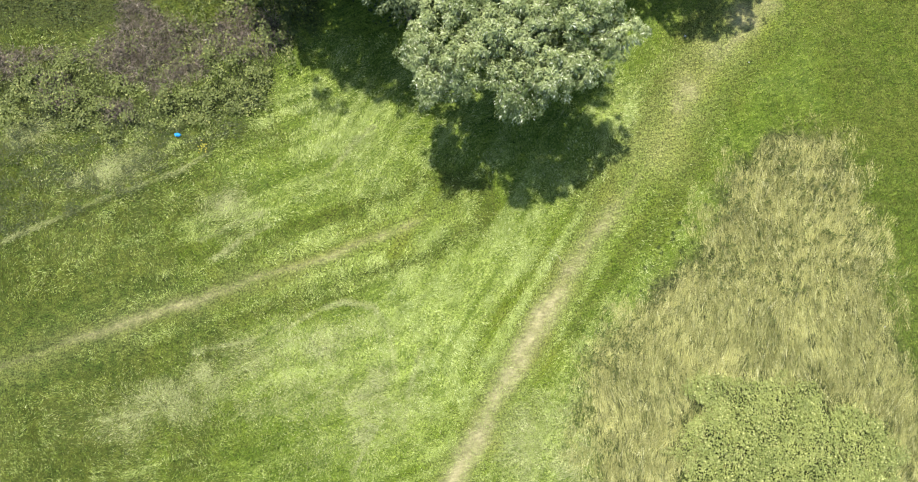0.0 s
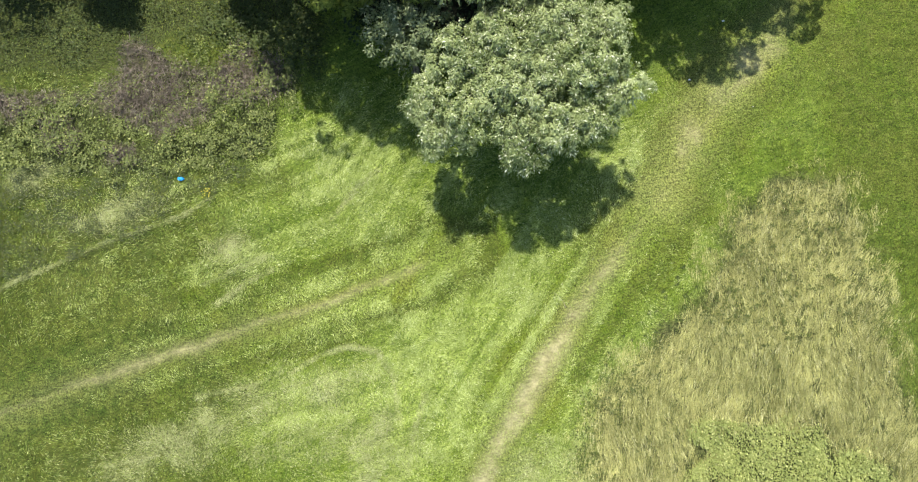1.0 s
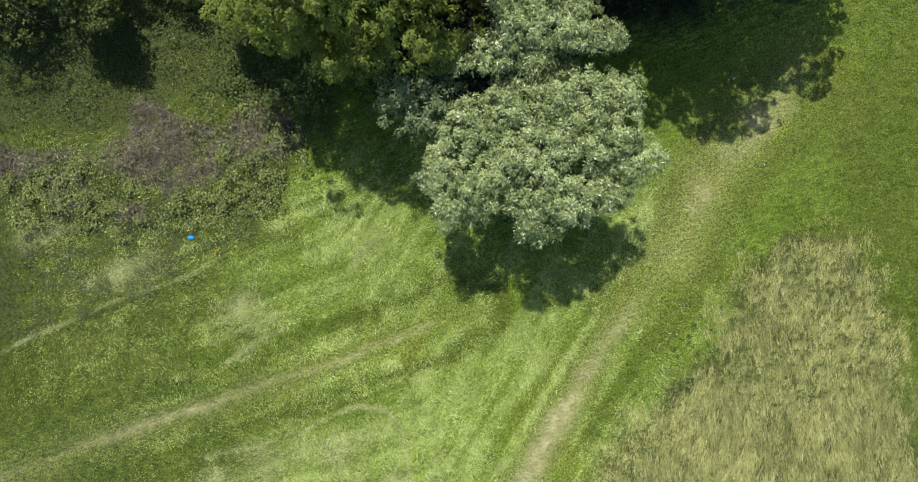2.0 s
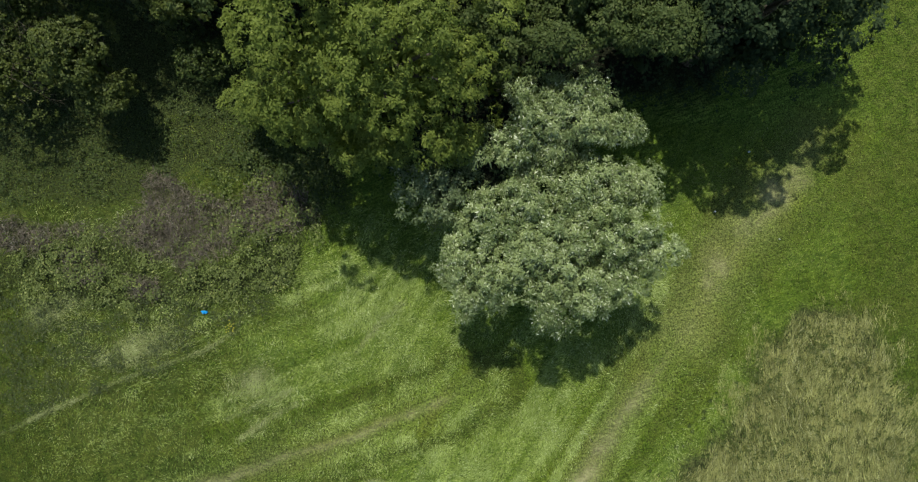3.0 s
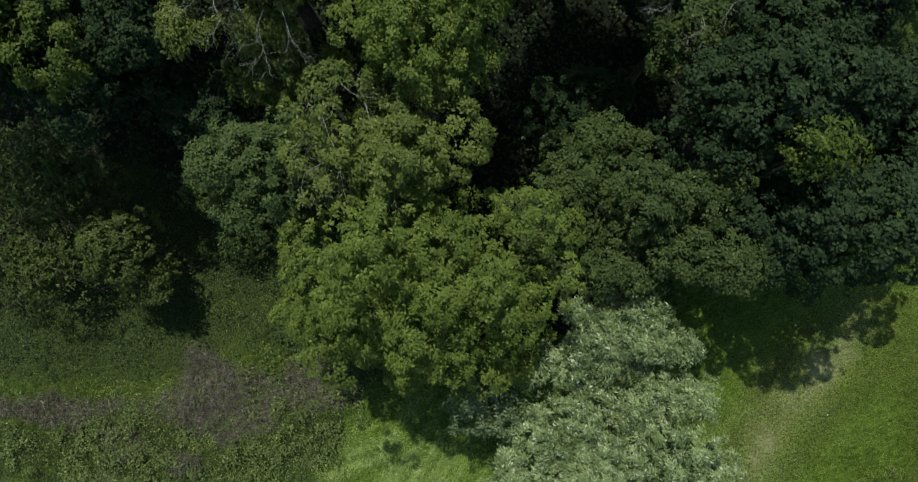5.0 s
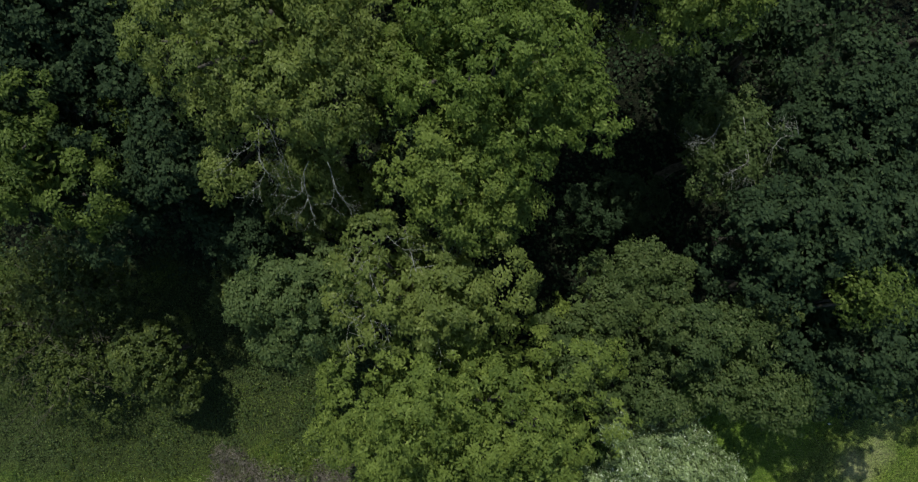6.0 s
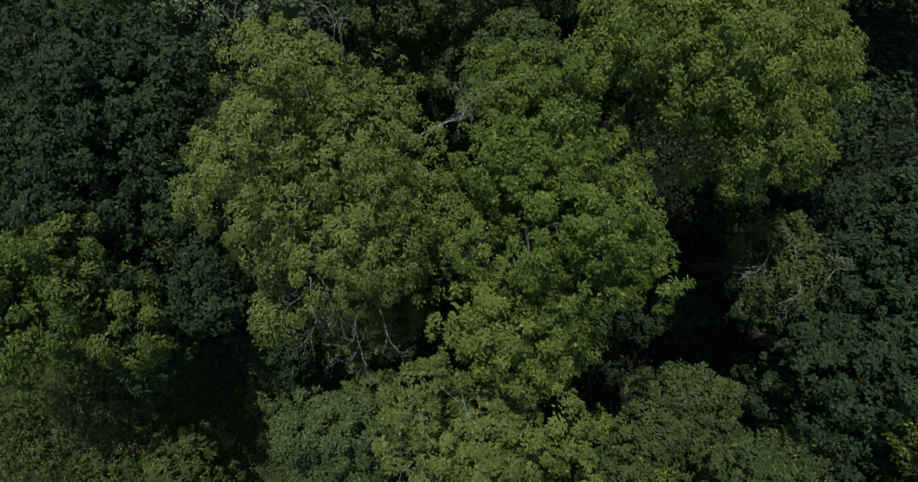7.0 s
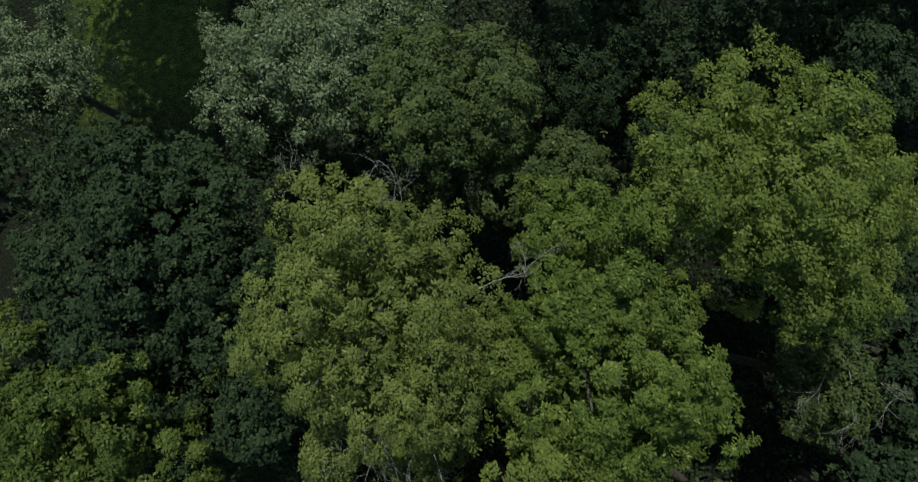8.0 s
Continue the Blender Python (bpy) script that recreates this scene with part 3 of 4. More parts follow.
def make_grass():
    def lawn(x, y):
        mown, pale, wood, dry, stems, scrub, lush, rank_dim, thin = zones(x, y)
        return (1 - wood) * (1 - dry) * (1 - 0.6 * stems) * (1 - 0.7 * scrub) * (1 - 0.3 * mown) * (1 - 0.6 * np.maximum(lush, pale)) * np.where(near_line(x, y, PATH_EAST) < 0.55, 0.25, 1) * np.where(near_line(x, y, PATH_WEST) < 0.35, 0.35, 1)

    def laid(x, y):
        mown, pale, wood, dry, stems, scrub, lush, rank_dim, thin = zones(x, y)
        return (1 - wood) * (1 - dry) * (1 - scrub) * np.clip(0.12 * (1 - mown) + np.maximum(lush, pale), 0, 1) * (0.25 + 0.75 * ramp(ripple(x, y, 0.7, 33), 0.3, 0.65))

    # single blades
    x, y = scatter(560000, (-22, -9.5), (20.5, 15), lawn)
    mown, pale, wood, dry, stems, scrub, lush, rank_dim, thin = zones(x, y)
    n = len(x)
    long = (0.14 - 0.06 * mown) * rng.uniform(0.6, 1.4, n)
    a = lay_angle(x, y) + rng.normal(0, 0.5 + 0.7 * mown, n)
    way = np.stack([np.cos(a), np.sin(a), rng.uniform(0.05, 0.5, n) + 0.35 * mown], 1)
    root = np.stack([x, y, height(x, y)], 1)
    up = unit(np.array([0, 0, 1.0]) + rng.normal(0, 0.3, (n, 3)))
    dull = rng.random(n) < 0.85 * rank_dim
    tone = rng.normal(0, 0.35, n) + 0.8 * (ripple(x, y, 4.5, 33) - 0.5) + 1.0 * (ripple(x, y, 1.5, 34) - 0.5) + 1.5 * (ripple(x, y, 0.22, 35) - 0.5)
    tired = ~dull & (rng.random(n) < 0.8 * thin)
    for pick, name, stuff, label in ((~dull & ~tired, "grass", BLADE, "green meadow grass lying in swirls"), (tired, "yellowed_grass", BLADE_TIRED, "short yellowed grass beside the trodden paths"), (dull, "coarse_grass", BLADE_DULL, "coarse olive-green grass, painted dimmer at the meadow's sides")):
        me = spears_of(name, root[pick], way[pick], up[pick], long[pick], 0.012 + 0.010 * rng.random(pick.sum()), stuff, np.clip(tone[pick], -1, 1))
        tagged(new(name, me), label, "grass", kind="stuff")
    # long grass laid over: fine blades that share a drift but not a parting
    x, y = scatter(820000, (-20, -9.5), (12, 11), laid)
    pale, lush = zones(x, y)[1], zones(x, y)[6]
    n = len(x)
    swell = ripple(x, y, 0.45, 36) - 0.5
    tone = rng.normal(0, 0.45, n) + 1.0 * swell + 1.0 * (ripple(x, y, 0.17, 37) - 0.5)
    a = np.where(near_line(x, y, RIDGE) < 0.5, 0.47, lay_angle(x, y) + 1.6 * (ripple(x, y, 0.4, 38) - 0.5)) + rng.normal(0, 0.38, n)
    way = np.stack([np.cos(a), np.sin(a), rng.uniform(-0.1, 0.4, n)], 1)
    root = np.stack([x, y, height(x, y) + rng.uniform(0, 0.06, n) + 0.12 * (swell + 0.3)], 1)
    up = unit(np.array([0, 0, 1.0]) + rng.normal(0, 0.3, (n, 3)))
    bleached = rng.random(n) < np.clip(2.2 * pale / (2.2 * pale + lush + 0.08), 0, 1)
    for pick, name, stuff, label in ((~bleached, "lush_grass", BLADE_LUSH, "bright yellow-green long grass laid over in streaks"), (bleached, "bleached_grass", BLADE_PALE, "pale bleached grass laid flat in patches")):
        k = int(pick.sum())
        me = spears_of(name, root[pick], way[pick], up[pick], rng.uniform(0.07, 0.18, k), rng.uniform(0.009, 0.015, k), stuff, np.clip(tone[pick], -1, 1))
        tagged(new(name, me), label, "grass", kind="stuff")


def make_tall_grass():
    """Tussocks that lean one way each, straw above and greener below."""
    def stand(x, y):
        return ramp(inside(x, y, TALL_GRASS) + 1.8 * (ripple(x, y, 1.3, 41) - 0.5) + 1.2 * (ripple(x, y, 0.4, 44) - 0.5), -0.7, 0.5) * (0.12 + 0.88 * ramp(-inside(x, y, BRAMBLE_EAST) + 2.2 * (ripple(x, y, 0.6, 46) - 0.5), -0.6, 0.2)) * (0.2 + 0.8 * ramp(ripple(x, y, 0.24, 42), 0.25, 0.6))

    for name, count, each, long, wide, stuff, label, lean in (
        ("tall_grass", 60000, 4, (0.25, 0.65), (0.010, 0.019), STRAW, "tall straw-coloured seeding grass left unmown", 0.14),
        ("green_tussocks", 36000, 4, (0.15, 0.4), (0.010, 0.018), BLADE_SEDGE, "grey-green grass tussocks among tall straw", 0.6),
    ):
        cx, cy = scatter(count, (4, -10.5), (22.5, 9), stand)
        m = len(cx)
        turn = math.pi / 2 + 0.7 * (ripple(cx, cy, 2.4, 43) - 0.5) + rng.normal(0, lean, m) + math.pi * (rng.random(m) < 0.25)
        tint = rng.normal(0, 0.5, m) + 0.9 * (ripple(cx, cy, 1.8, 45) - 0.5)
        x, y, a, tone = (np.repeat(v, each) for v in (cx, cy, turn, tint))
        n = len(x)
        x, y = x + rng.normal(0, 0.05, n), y + rng.normal(0, 0.11, n)
        a = a + rng.normal(0, 0.13, n)
        way = np.stack([np.cos(a) * 0.8, np.sin(a) * 0.8, rng.uniform(0.08, 0.5, n)], 1)
        edge = 0.5 + 0.5 * ramp(inside(x, y, TALL_GRASS), 0, 1.2)
        up = unit(rng.normal(0, 0.28, (n, 3)) + np.array([0, 0.2, 1.0]))
        me = spears_of(name, np.stack([x, y, height(x, y)], 1), way, up, rng.uniform(*long, n) * edge, rng.uniform(*wide, n), stuff, np.clip(tone, -1, 1))
        tagged(new(name, me), label, "tall grass", kind="stuff")


def leafy_stand(name, ring, count, tall, leaf, material, label, category, gap=0.5, seed=0, bare=None, left=0.3, patch=0.5, least=0.4):
    """A low thicket: leaves at all heights up to a lumpy top."""
    rx, ry = [p[0] for p in ring], [p[1] for p in ring]

    def keep(x, y):
        k = ramp(inside(x, y, ring) + 1.3 * (ripple(x, y, 0.9, 50 + seed) - 0.5), -0.35, 0.3) * (1 - gap + gap * ramp(ripple(x, y, patch, 51 + seed), least, least + 0.22))
        return k if bare is None else k * np.where(inside(x, y, bare) > -0.1, left, 1)

    x, y = scatter(count, (min(rx) - 0.6, min(ry) - 0.6), (max(rx) + 0.6, max(ry) + 0.6), keep)
    n = len(x)
    top = tall * (0.35 + 0.65 * ripple(x, y, 0.8, 52 + seed))
    z = height(x, y) + top * (0.25 + 0.75 * rng.random(n) ** 0.5)
    a = rng.uniform(0, 2 * math.pi, n)
    way = np.stack([np.cos(a), np.sin(a), rng.normal(-0.1, 0.3, n)], 1)
    up = unit(np.array([0, 0, 1.0]) + rng.normal(0, 0.35, (n, 3)))
    long = leaf * rng.uniform(0.6, 1.3, n)
    me = blades_of(name, np.stack([x, y, z], 1), way, up, long, long * 0.75, material, 0.42, 0.08)
    tagged(new(name, me), label, category, kind="stuff")


def make_dead_stems():
    x, y = scatter(52000, (-24, 6.5), (-7, 13.5), lambda x, y: zones(x, y)[4] * ramp(ripple(x, y, 0.5, 61), 0.2, 0.55))
    n = len(x)
    a = rng.uniform(0, 2 * math.pi, n)
    way = np.stack([np.cos(a), np.sin(a), rng.uniform(-0.1, 0.6, n)], 1)
    root = np.stack([x, y, height(x, y) + rng.uniform(0, 0.3, n)], 1)
    me = blades_of("dead_stems", root, way, unit(rng.normal(0, 1, (n, 3)) + np.array([0, 0, 1.0])), rng.uniform(0.12, 0.4, n), rng.uniform(0.008, 0.014, n), DEAD_TWIG, 0.4, 0.06)
    tagged(new("dead_stems", me), "tangle of dead purple-brown stems among brambles", "dead stems", kind="stuff")


make_grass()
make_tall_grass()
leafy_stand("bramble_patch", BRAMBLE_EAST, 92000, 0.5, 0.082, LEAF_BRAMBLE, "yellow-green bramble patch with dark gaps in tall grass", "bramble", 0.5, 1)
leafy_stand("weeds", TALL_EDGE, 26000, 0.45, 0.085, LEAF_SHRUB, "dark leafy weeds scattered along the tall grass", "weeds", 0.98, 21)
leafy_stand("weeds", TALL_SPOTS, 34000, 0.45, 0.075, LEAF_SHRUB, "small dark weeds dotted through tall straw", "weeds", 1.0, 23, patch=0.16, least=0.66)
leafy_stand("weeds", TALL_GRASS, 50000, 0.45, 0.06, LEAF_SHRUB, "thin dull green weeds dotted through tall straw", "weeds", 1.0, 27, BRAMBLE_EAST, 0.0, patch=0.16, least=0.66)
leafy_stand("bramble_patch", BRAMBLE_WEST, 48000, 0.7, 0.088, LEAF_DULL_BRAMBLE, "loose bramble patch with yellowish leaves by dead stems", "bramble", 0.88, 5)
leafy_stand("bramble_patch", YELLOW_BRAMBLE, 1500, 0.6, 0.1, LEAF_DULL_BRAMBLE, "small yellowish bramble clump over dead stems", "bramble", 0.6, 6)
leafy_stand("ivy_thicket", IVY, 7000, 0.9, 0.12, LEAF_LOW, "dark glossy thicket at the foot of a large ash", "thicket", 0.6, 7)
leafy_stand("weeds", SCRUB, 40000, 0.6, 0.08, LEAF_LOW, "low green weeds and nettles at the wood's edge", "weeds", 0.85, 9, DEAD_STEMS)
leafy_stand("undergrowth", UNDER_TREES, 62000, 0.9, 0.17, LEAF_OAK, "dark ivy and undergrowth on the wood's floor", "undergrowth", 0.55, 13, CLEARING, 0.0)
leafy_stand("weeds", ROUGH, 60000, 0.22, 0.055, LEAF_ROUGH, "low grey-green weeds in rough grass above a bank", "weeds", 0.9, 25)
make_dead_stems()
leafy_stand("bramble_patch", DEAD_STEMS, 6000, 0.6, 0.1, LEAF_DULL_BRAMBLE, "thin sprinkling of bramble leaves over dead stems", "bramble", 0.97, 17)


# ---------------------------------------------------------------- trees
def crown_points(size, top, deep, lobes, lobe, each, tuft, n, loose):
    """Leaf places on tufts, which sit on the lobes of a crown: place, the way out of the tuft, the tuft's tone, and the lobes' centres."""
    a, b = size
    k = (np.arange(lobes) + 0.5) / lobes
    flat = np.sqrt(np.minimum(1, k / 0.8))
    cz = np.where(k < 0.8, np.sqrt(np.maximum(0, 1 - flat ** 2)), -rng.uniform(0.1, 0.7, lobes))
    turn = np.arange(lobes) * 2.399963 + rng.uniform(0, 6)
    boxy = (np.abs(np.cos(turn)) ** 3 + np.abs(np.sin(turn)) ** 3) ** (-1 / 3)
    shell = np.stack([flat * np.cos(turn) * boxy, flat * np.sin(turn) * boxy, cz], 1) + rng.normal(0, 0.07, (lobes, 3))
    radius = lobe * rng.uniform(0.72 - 0.2 * loose, 1.22 + 0.12 * loose, lobes)
    tall = np.where(shell[:, 2] > 0, np.maximum(0.3, top - 0.6 * radius), deep)
    reach = rng.uniform(0.82 - 0.1 * loose, 1.04 + 0.1 * loose, lobes)
    centres = shell * reach[:, None] * np.stack([np.maximum(0.2, a - 0.75 * radius), np.maximum(0.2, b - 0.75 * radius), tall], 1)
    # boughs: whole parts of the crown stand higher or sink back
    bough = ripple(centres[:, 0] + 40, centres[:, 1] + 40, 1.7 * lobe, int(rng.integers(1000))) - 0.55
    centres = centres * (1 + 0.22 * bough)[:, None]
    centres[:, 2] += np.where(shell[:, 2] > 0, (0.5 if loose > 0.5 else 1.25) * lobe * bough, 0)
    outward = unit(shell)
    # tufts spread over the outer and upper side of each lobe
    m = np.maximum(5, (each * (radius / lobe) ** 2).astype(int))
    which = np.repeat(np.arange(lobes), m)
    j = np.concatenate([np.arange(c) for c in m])
    up = 1 - 1.35 * (j + 0.5) / m[which]
    w = j * 2.399963 + which * 1.7
    side = np.sqrt(np.maximum(0, 1 - up ** 2))
    out = unit(np.stack([side * np.cos(w), side * np.sin(w), up], 1) + 0.45 * outward[which] + rng.normal(0, 0.16, (len(which), 3)))
    stray = rng.random(len(which)) < 0.05 + 0.11 * loose
    spots = centres[which] + out * (radius[which] * np.where(stray, rng.uniform(1.1, 1.55, len(which)), rng.uniform(0.65, 1.12, len(which))))[:, None]
    wide = tuft * np.where(stray, rng.uniform(0.4, 0.8, len(which)), rng.uniform(0.55, 1.35, len(which)))
    tones = rng.normal(0, 0.55, len(which)) + rng.normal(0, 0.5, lobes)[which]
    share = wide ** 2
    pick = rng.choice(len(which), n, p=share / share.sum())
    off = unit(rng.normal(0, 1, (n, 3)) + 1.0 * out[pick] + np.array([0, 0, 0.35]))
    place = spots[pick] + off * (wide[pick] * rng.uniform(0.84 - 0.34 * loose, 1.04, n))[:, None] * np.array([1, 1, 0.8]) + out[pick] * (loose * wide[pick] * rng.uniform(-0.3, 0.7, n))[:, None]
    return place, unit(off + 0.5 * out[pick]), np.clip(tones[pick], -1, 1), centres


def limb_points(start, end, bend=0.3):
    start, end = Vector(start), Vector(end)
    mid = start.lerp(end, 0.5) + Vector((rng.normal(0, bend), rng.normal(0, bend), 0.25 * bend))
    return [start, start.lerp(mid, 0.5) + Vector((rng.normal(0, bend / 3), rng.normal(0, bend / 3), 0)), mid, mid.lerp(end, 0.5) + Vector((rng.normal(0, bend / 3), rng.normal(0, bend / 3), 0.1)), end]


def twig_fans(base, way, long, forks=3, stem=0.011):
    """The outlines of a bare branch and of each of its forking side twigs: lists of verts and faces, the stem first."""
    made = []

    def grow(p, d, l, r, depth, into):
        verts, faces = into
        end = p
        pts = [p]
        for _ in range(3):
            d = (d + Vector(rng.normal(0, 0.22, 3))).normalized()
            end = end + d * l / 3
            pts.append(end)
        o = len(verts)
        for i, q in enumerate(pts):
            s = r * (1 - 0.16 * i)
            e = d.orthogonal().normalized()
            f = d.cross(e)
            for k in range(4):
                w = math.pi / 2 * k
                verts.append(q + (e * math.cos(w) + f * math.sin(w)) * s)
        for i in range(3):
            for k in range(4):
                faces.append((o + 4 * i + k, o + 4 * i + (k + 1) % 4, o + 4 * i + 4 + (k + 1) % 4, o + 4 * i + 4 + k))
        if depth:
            for q in pts[1:] + pts[3:]:
                if depth == forks:
                    made.append(([], []))
                    into = made[-1]
                grow(q, (d + Vector(rng.normal(0, 0.55, 3))).normalized(), l * rng.uniform(0.45, 0.75), r * 0.55, depth - 1, into)

    made.append(([], []))
    grow(Vector(base), Vector(way).normalized(), long, stem * long, forks, made[0])
    return made


def bare_branch(name, base, way, long, material, parent=None, label="", forks=3):
    """A leafless branch with its side twigs as pieces of its own."""
    stem, *sides = twig_fans(base, way, long, forks)
    ob = part(name, mesh_of(name, *stem, material), parent, label)
    for side in sides:
        part("twig", mesh_of("twig", *side, material), ob)
    return ob


def tree(name, label, category, x, y, wide, z, top, deep, leaf, material, lobe=1.0, each=15, dense=1000, slim=0.5, droop=0.25, bark=BARK, twigs=(), loose=0.25, seed=0, boughs=(), puff=1.0, bare=BARK_PALE, forks=3):
    """A tree at x, y: wide are the crown's half widths, z the height of its widest level, top and deep its reach above and below;
    boughs: leafy limbs that stand out from it, each x, y, z from the foot and two half widths."""
    global rng
    rng = np.random.default_rng(int(abs(x * 977 + y * 131) * 10) + seed)
    a, b = wide
    base = Vector((x, y, float(height(x, y))))
    root = new(name)
    root.location = base
    tagged(root, label, category)
    lobes = max(7, int(2.0 * a * b / lobe ** 2))
    tuft = 0.36 * lobe if loose > 0.5 else 0.245 * lobe * puff
    each = each if loose > 0.5 else int(2.1 * each)

    leaves = []

    def foliage(middle, wide, top, deep, lobes, lobe, core):
        n = int(math.pi * wide[0] * wide[1] * dense)
        place, out, tone, centres = crown_points(wide, top, deep, lobes, lobe, each, tuft, n, loose)
        wander = rng.normal(0, 1, (n, 3))
        face = unit(0.95 * out + np.array([0, 0, 0.25]) + (0.12 + 0.28 * loose) * wander)
        way = out + 0.9 * rng.normal(0, 1, (n, 3)) + np.array([0, 0, -droop * 2])
        way = way - face * (way * face).sum(1, keepdims=True) * 0.75
        long = leaf * rng.uniform(0.65, 1.3, n)
        # inner leaves, larger to block light; their shade is painted as a dark tone
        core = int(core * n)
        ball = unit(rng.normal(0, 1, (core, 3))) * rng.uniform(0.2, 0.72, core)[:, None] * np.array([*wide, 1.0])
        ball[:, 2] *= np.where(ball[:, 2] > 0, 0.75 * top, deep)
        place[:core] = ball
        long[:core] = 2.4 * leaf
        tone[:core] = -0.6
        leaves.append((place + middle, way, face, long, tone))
        return centres + middle

    centres = foliage(np.array([0, 0, z]), wide, top, deep, lobes, lobe, 0.13)
    # trunk and limbs
    stout = 0.028 * (z + top) * (0.75 + 0.05 * a)
    fork = 0.55 * z
    spine = [Vector((0, 0, -0.1)), Vector((0.04, 0.02, 0.35)), Vector((rng.normal(0, 0.08), rng.normal(0, 0.08), fork * 0.5)), Vector((rng.normal(0, 0.12), rng.normal(0, 0.12), fork)), Vector((rng.normal(0, 0.2), rng.normal(0, 0.2), z + 0.45 * top))]
    part("trunk", tube_of("trunk", spine, [stout * 1.5, stout * 1.05, stout * 0.9, stout * 0.75, stout * 0.18], bark, 9), root)
    for i in range(min(9, lobes)):
        c = centres[(i * 5 + 2) % lobes]
        start = spine[2].lerp(spine[4], rng.uniform(0.25, 0.8))
        part("limb", tube_of("limb", limb_points(start, c, 0.22), [stout * 0.42, stout * 0.36, stout * 0.28, stout * 0.2, stout * 0.08], bark, 6), root)
    for bx, by, bz, ba, bb in boughs:
        foliage(np.array([bx, by, bz]), (ba, bb), 0.8 * min(ba, bb), 0.4 * min(ba, bb), max(5, int(2.4 * ba * bb / lobe ** 2)), min(lobe, 0.5 * min(ba, bb)), 0.06)
        part("limb", tube_of("limb", limb_points(spine[3], (bx, by, bz), 0.2), [stout * 0.42, stout * 0.36, stout * 0.28, stout * 0.2, stout * 0.08], bark, 6), root)
    place, way, face, long, tone = (np.concatenate(v) for v in zip(*leaves))
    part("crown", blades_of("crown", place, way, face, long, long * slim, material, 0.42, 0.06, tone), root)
    for tx, ty, tz, wx, wy, wz, tl in twigs:
        bare_branch("bare_branch", (tx - x, ty - y, tz - base.z), (wx, wy, wz), tl, bare, root, "bare leafless branch", forks)
    return root


# the edge of the wood
tree("silver_leaved_tree", "silvery whitebeam-like tree with pale shimmering leaves by the meadow", "tree", 2.3, 9.6, (3.0, 2.2), 4.2, 1.2, 1.2, 0.13, LEAF_SILVER, 0.62, 9, 1750, 0.28, 1.3, loose=1.0,
     boughs=[(-3.7, -1.14, 4.85, 0.72, 1.2), (-2.43, 0.56, 5.1, 1.1, 1.0), (-2.45, -1.43, 4.95, 1.05, 1.1), (-3.2, -2.3, 4.7, 0.6, 0.7), (-1.05, 1.1, 5.2, 1.0, 0.9), (0.2, -0.3, 5.2, 1.15, 1.2), (-0.09, -2.2, 4.9, 0.9, 0.95), (1.1, -1.9, 5.2, 0.9, 0.9),
             (1.7, 1.95, 5.0, 1.1, 0.9), (3.0, 2.0, 4.85, 0.85, 0.8), (2.1, 0.1, 5.5, 1.0, 1.1), (3.5, -0.5, 5.05, 0.9, 0.9), (2.2, -1.7, 5.0, 0.9, 0.8), (-0.3, -2.85, 4.9, 0.5, 0.5), (0.6, 1.55, 5.2, 0.9, 0.75), (-1.1, -0.6, 5.4, 0.9, 0.9)])
tree("silver_leaved_tree", "smaller silvery pale-leaved tree behind a larger one", "tree", 2.6, 13.7, (1.5, 0.9), 5.0, 1.0, 1.2, 0.13, LEAF_SILVER, 0.6, 9, 1750, 0.28, 1.3, loose=1.0,
     boughs=[(-0.9, 0.95, 5.4, 1.1, 0.75), (0.2, 1.05, 5.7, 0.95, 0.75), (1.6, -0.4, 5.8, 0.85, 0.6), (0.7, 0.2, 5.6, 0.9, 0.75), (-1.45, 0.0, 5.8, 0.75, 0.85), (-2.5, -1.1, 5.6, 0.85, 0.65), (-1.7, -0.7, 5.3, 0.75, 0.65), (2.2, -0.3, 5.5, 0.45, 0.4), (-0.5, -0.9, 4.9, 0.8, 0.6), (-1.2, -1.7, 4.6, 0.8, 0.6), (0.5, -1.2, 4.4, 0.7, 0.5)])
tree("sage_leaved_tree", "small dull grey-green tree beside silvery trees", "tree", -2.05, 11.2, (1.4, 1.2), 4.2, 1.3, 2.0, 0.125, LEAF_SAGE, 0.90, 15, 1100, 0.42, 0.3, loose=1.0)
tree("ash_tree", "large yellow-green ash tree with rounded tufted crown", "tree", -4.45, 15.6, (5.2, 3.4), 5.2, 5.9, 1.0, 0.12, LEAF_ASH, 0.85, 8, 1050, 0.45, 0.2,
     boughs=[(0.0, -3.0, 5.5, 1.4, 0.9), (2.8, -2.8, 5.8, 1.1, 0.9), (-2.2, -2.3, 5.3, 1.3, 0.8), (-4.1, -1.4, 5.3, 1.2, 0.8)])
tree("ash_tree", "wide green ash tree with some bare twigs", "tree", -6.0, 19.5, (3.2, 1.9), 8.8, 2.0, 3.0, 0.125, LEAF_OLIVE, 1.00, 9, 1050, 0.5, 0.3, twigs=[(-7.2, 20.2, 10.2, 0.3, -1, -0.1, 1.6), (-6.0, 20.6, 10.2, 0.2, -1, -0.2, 1.5)])
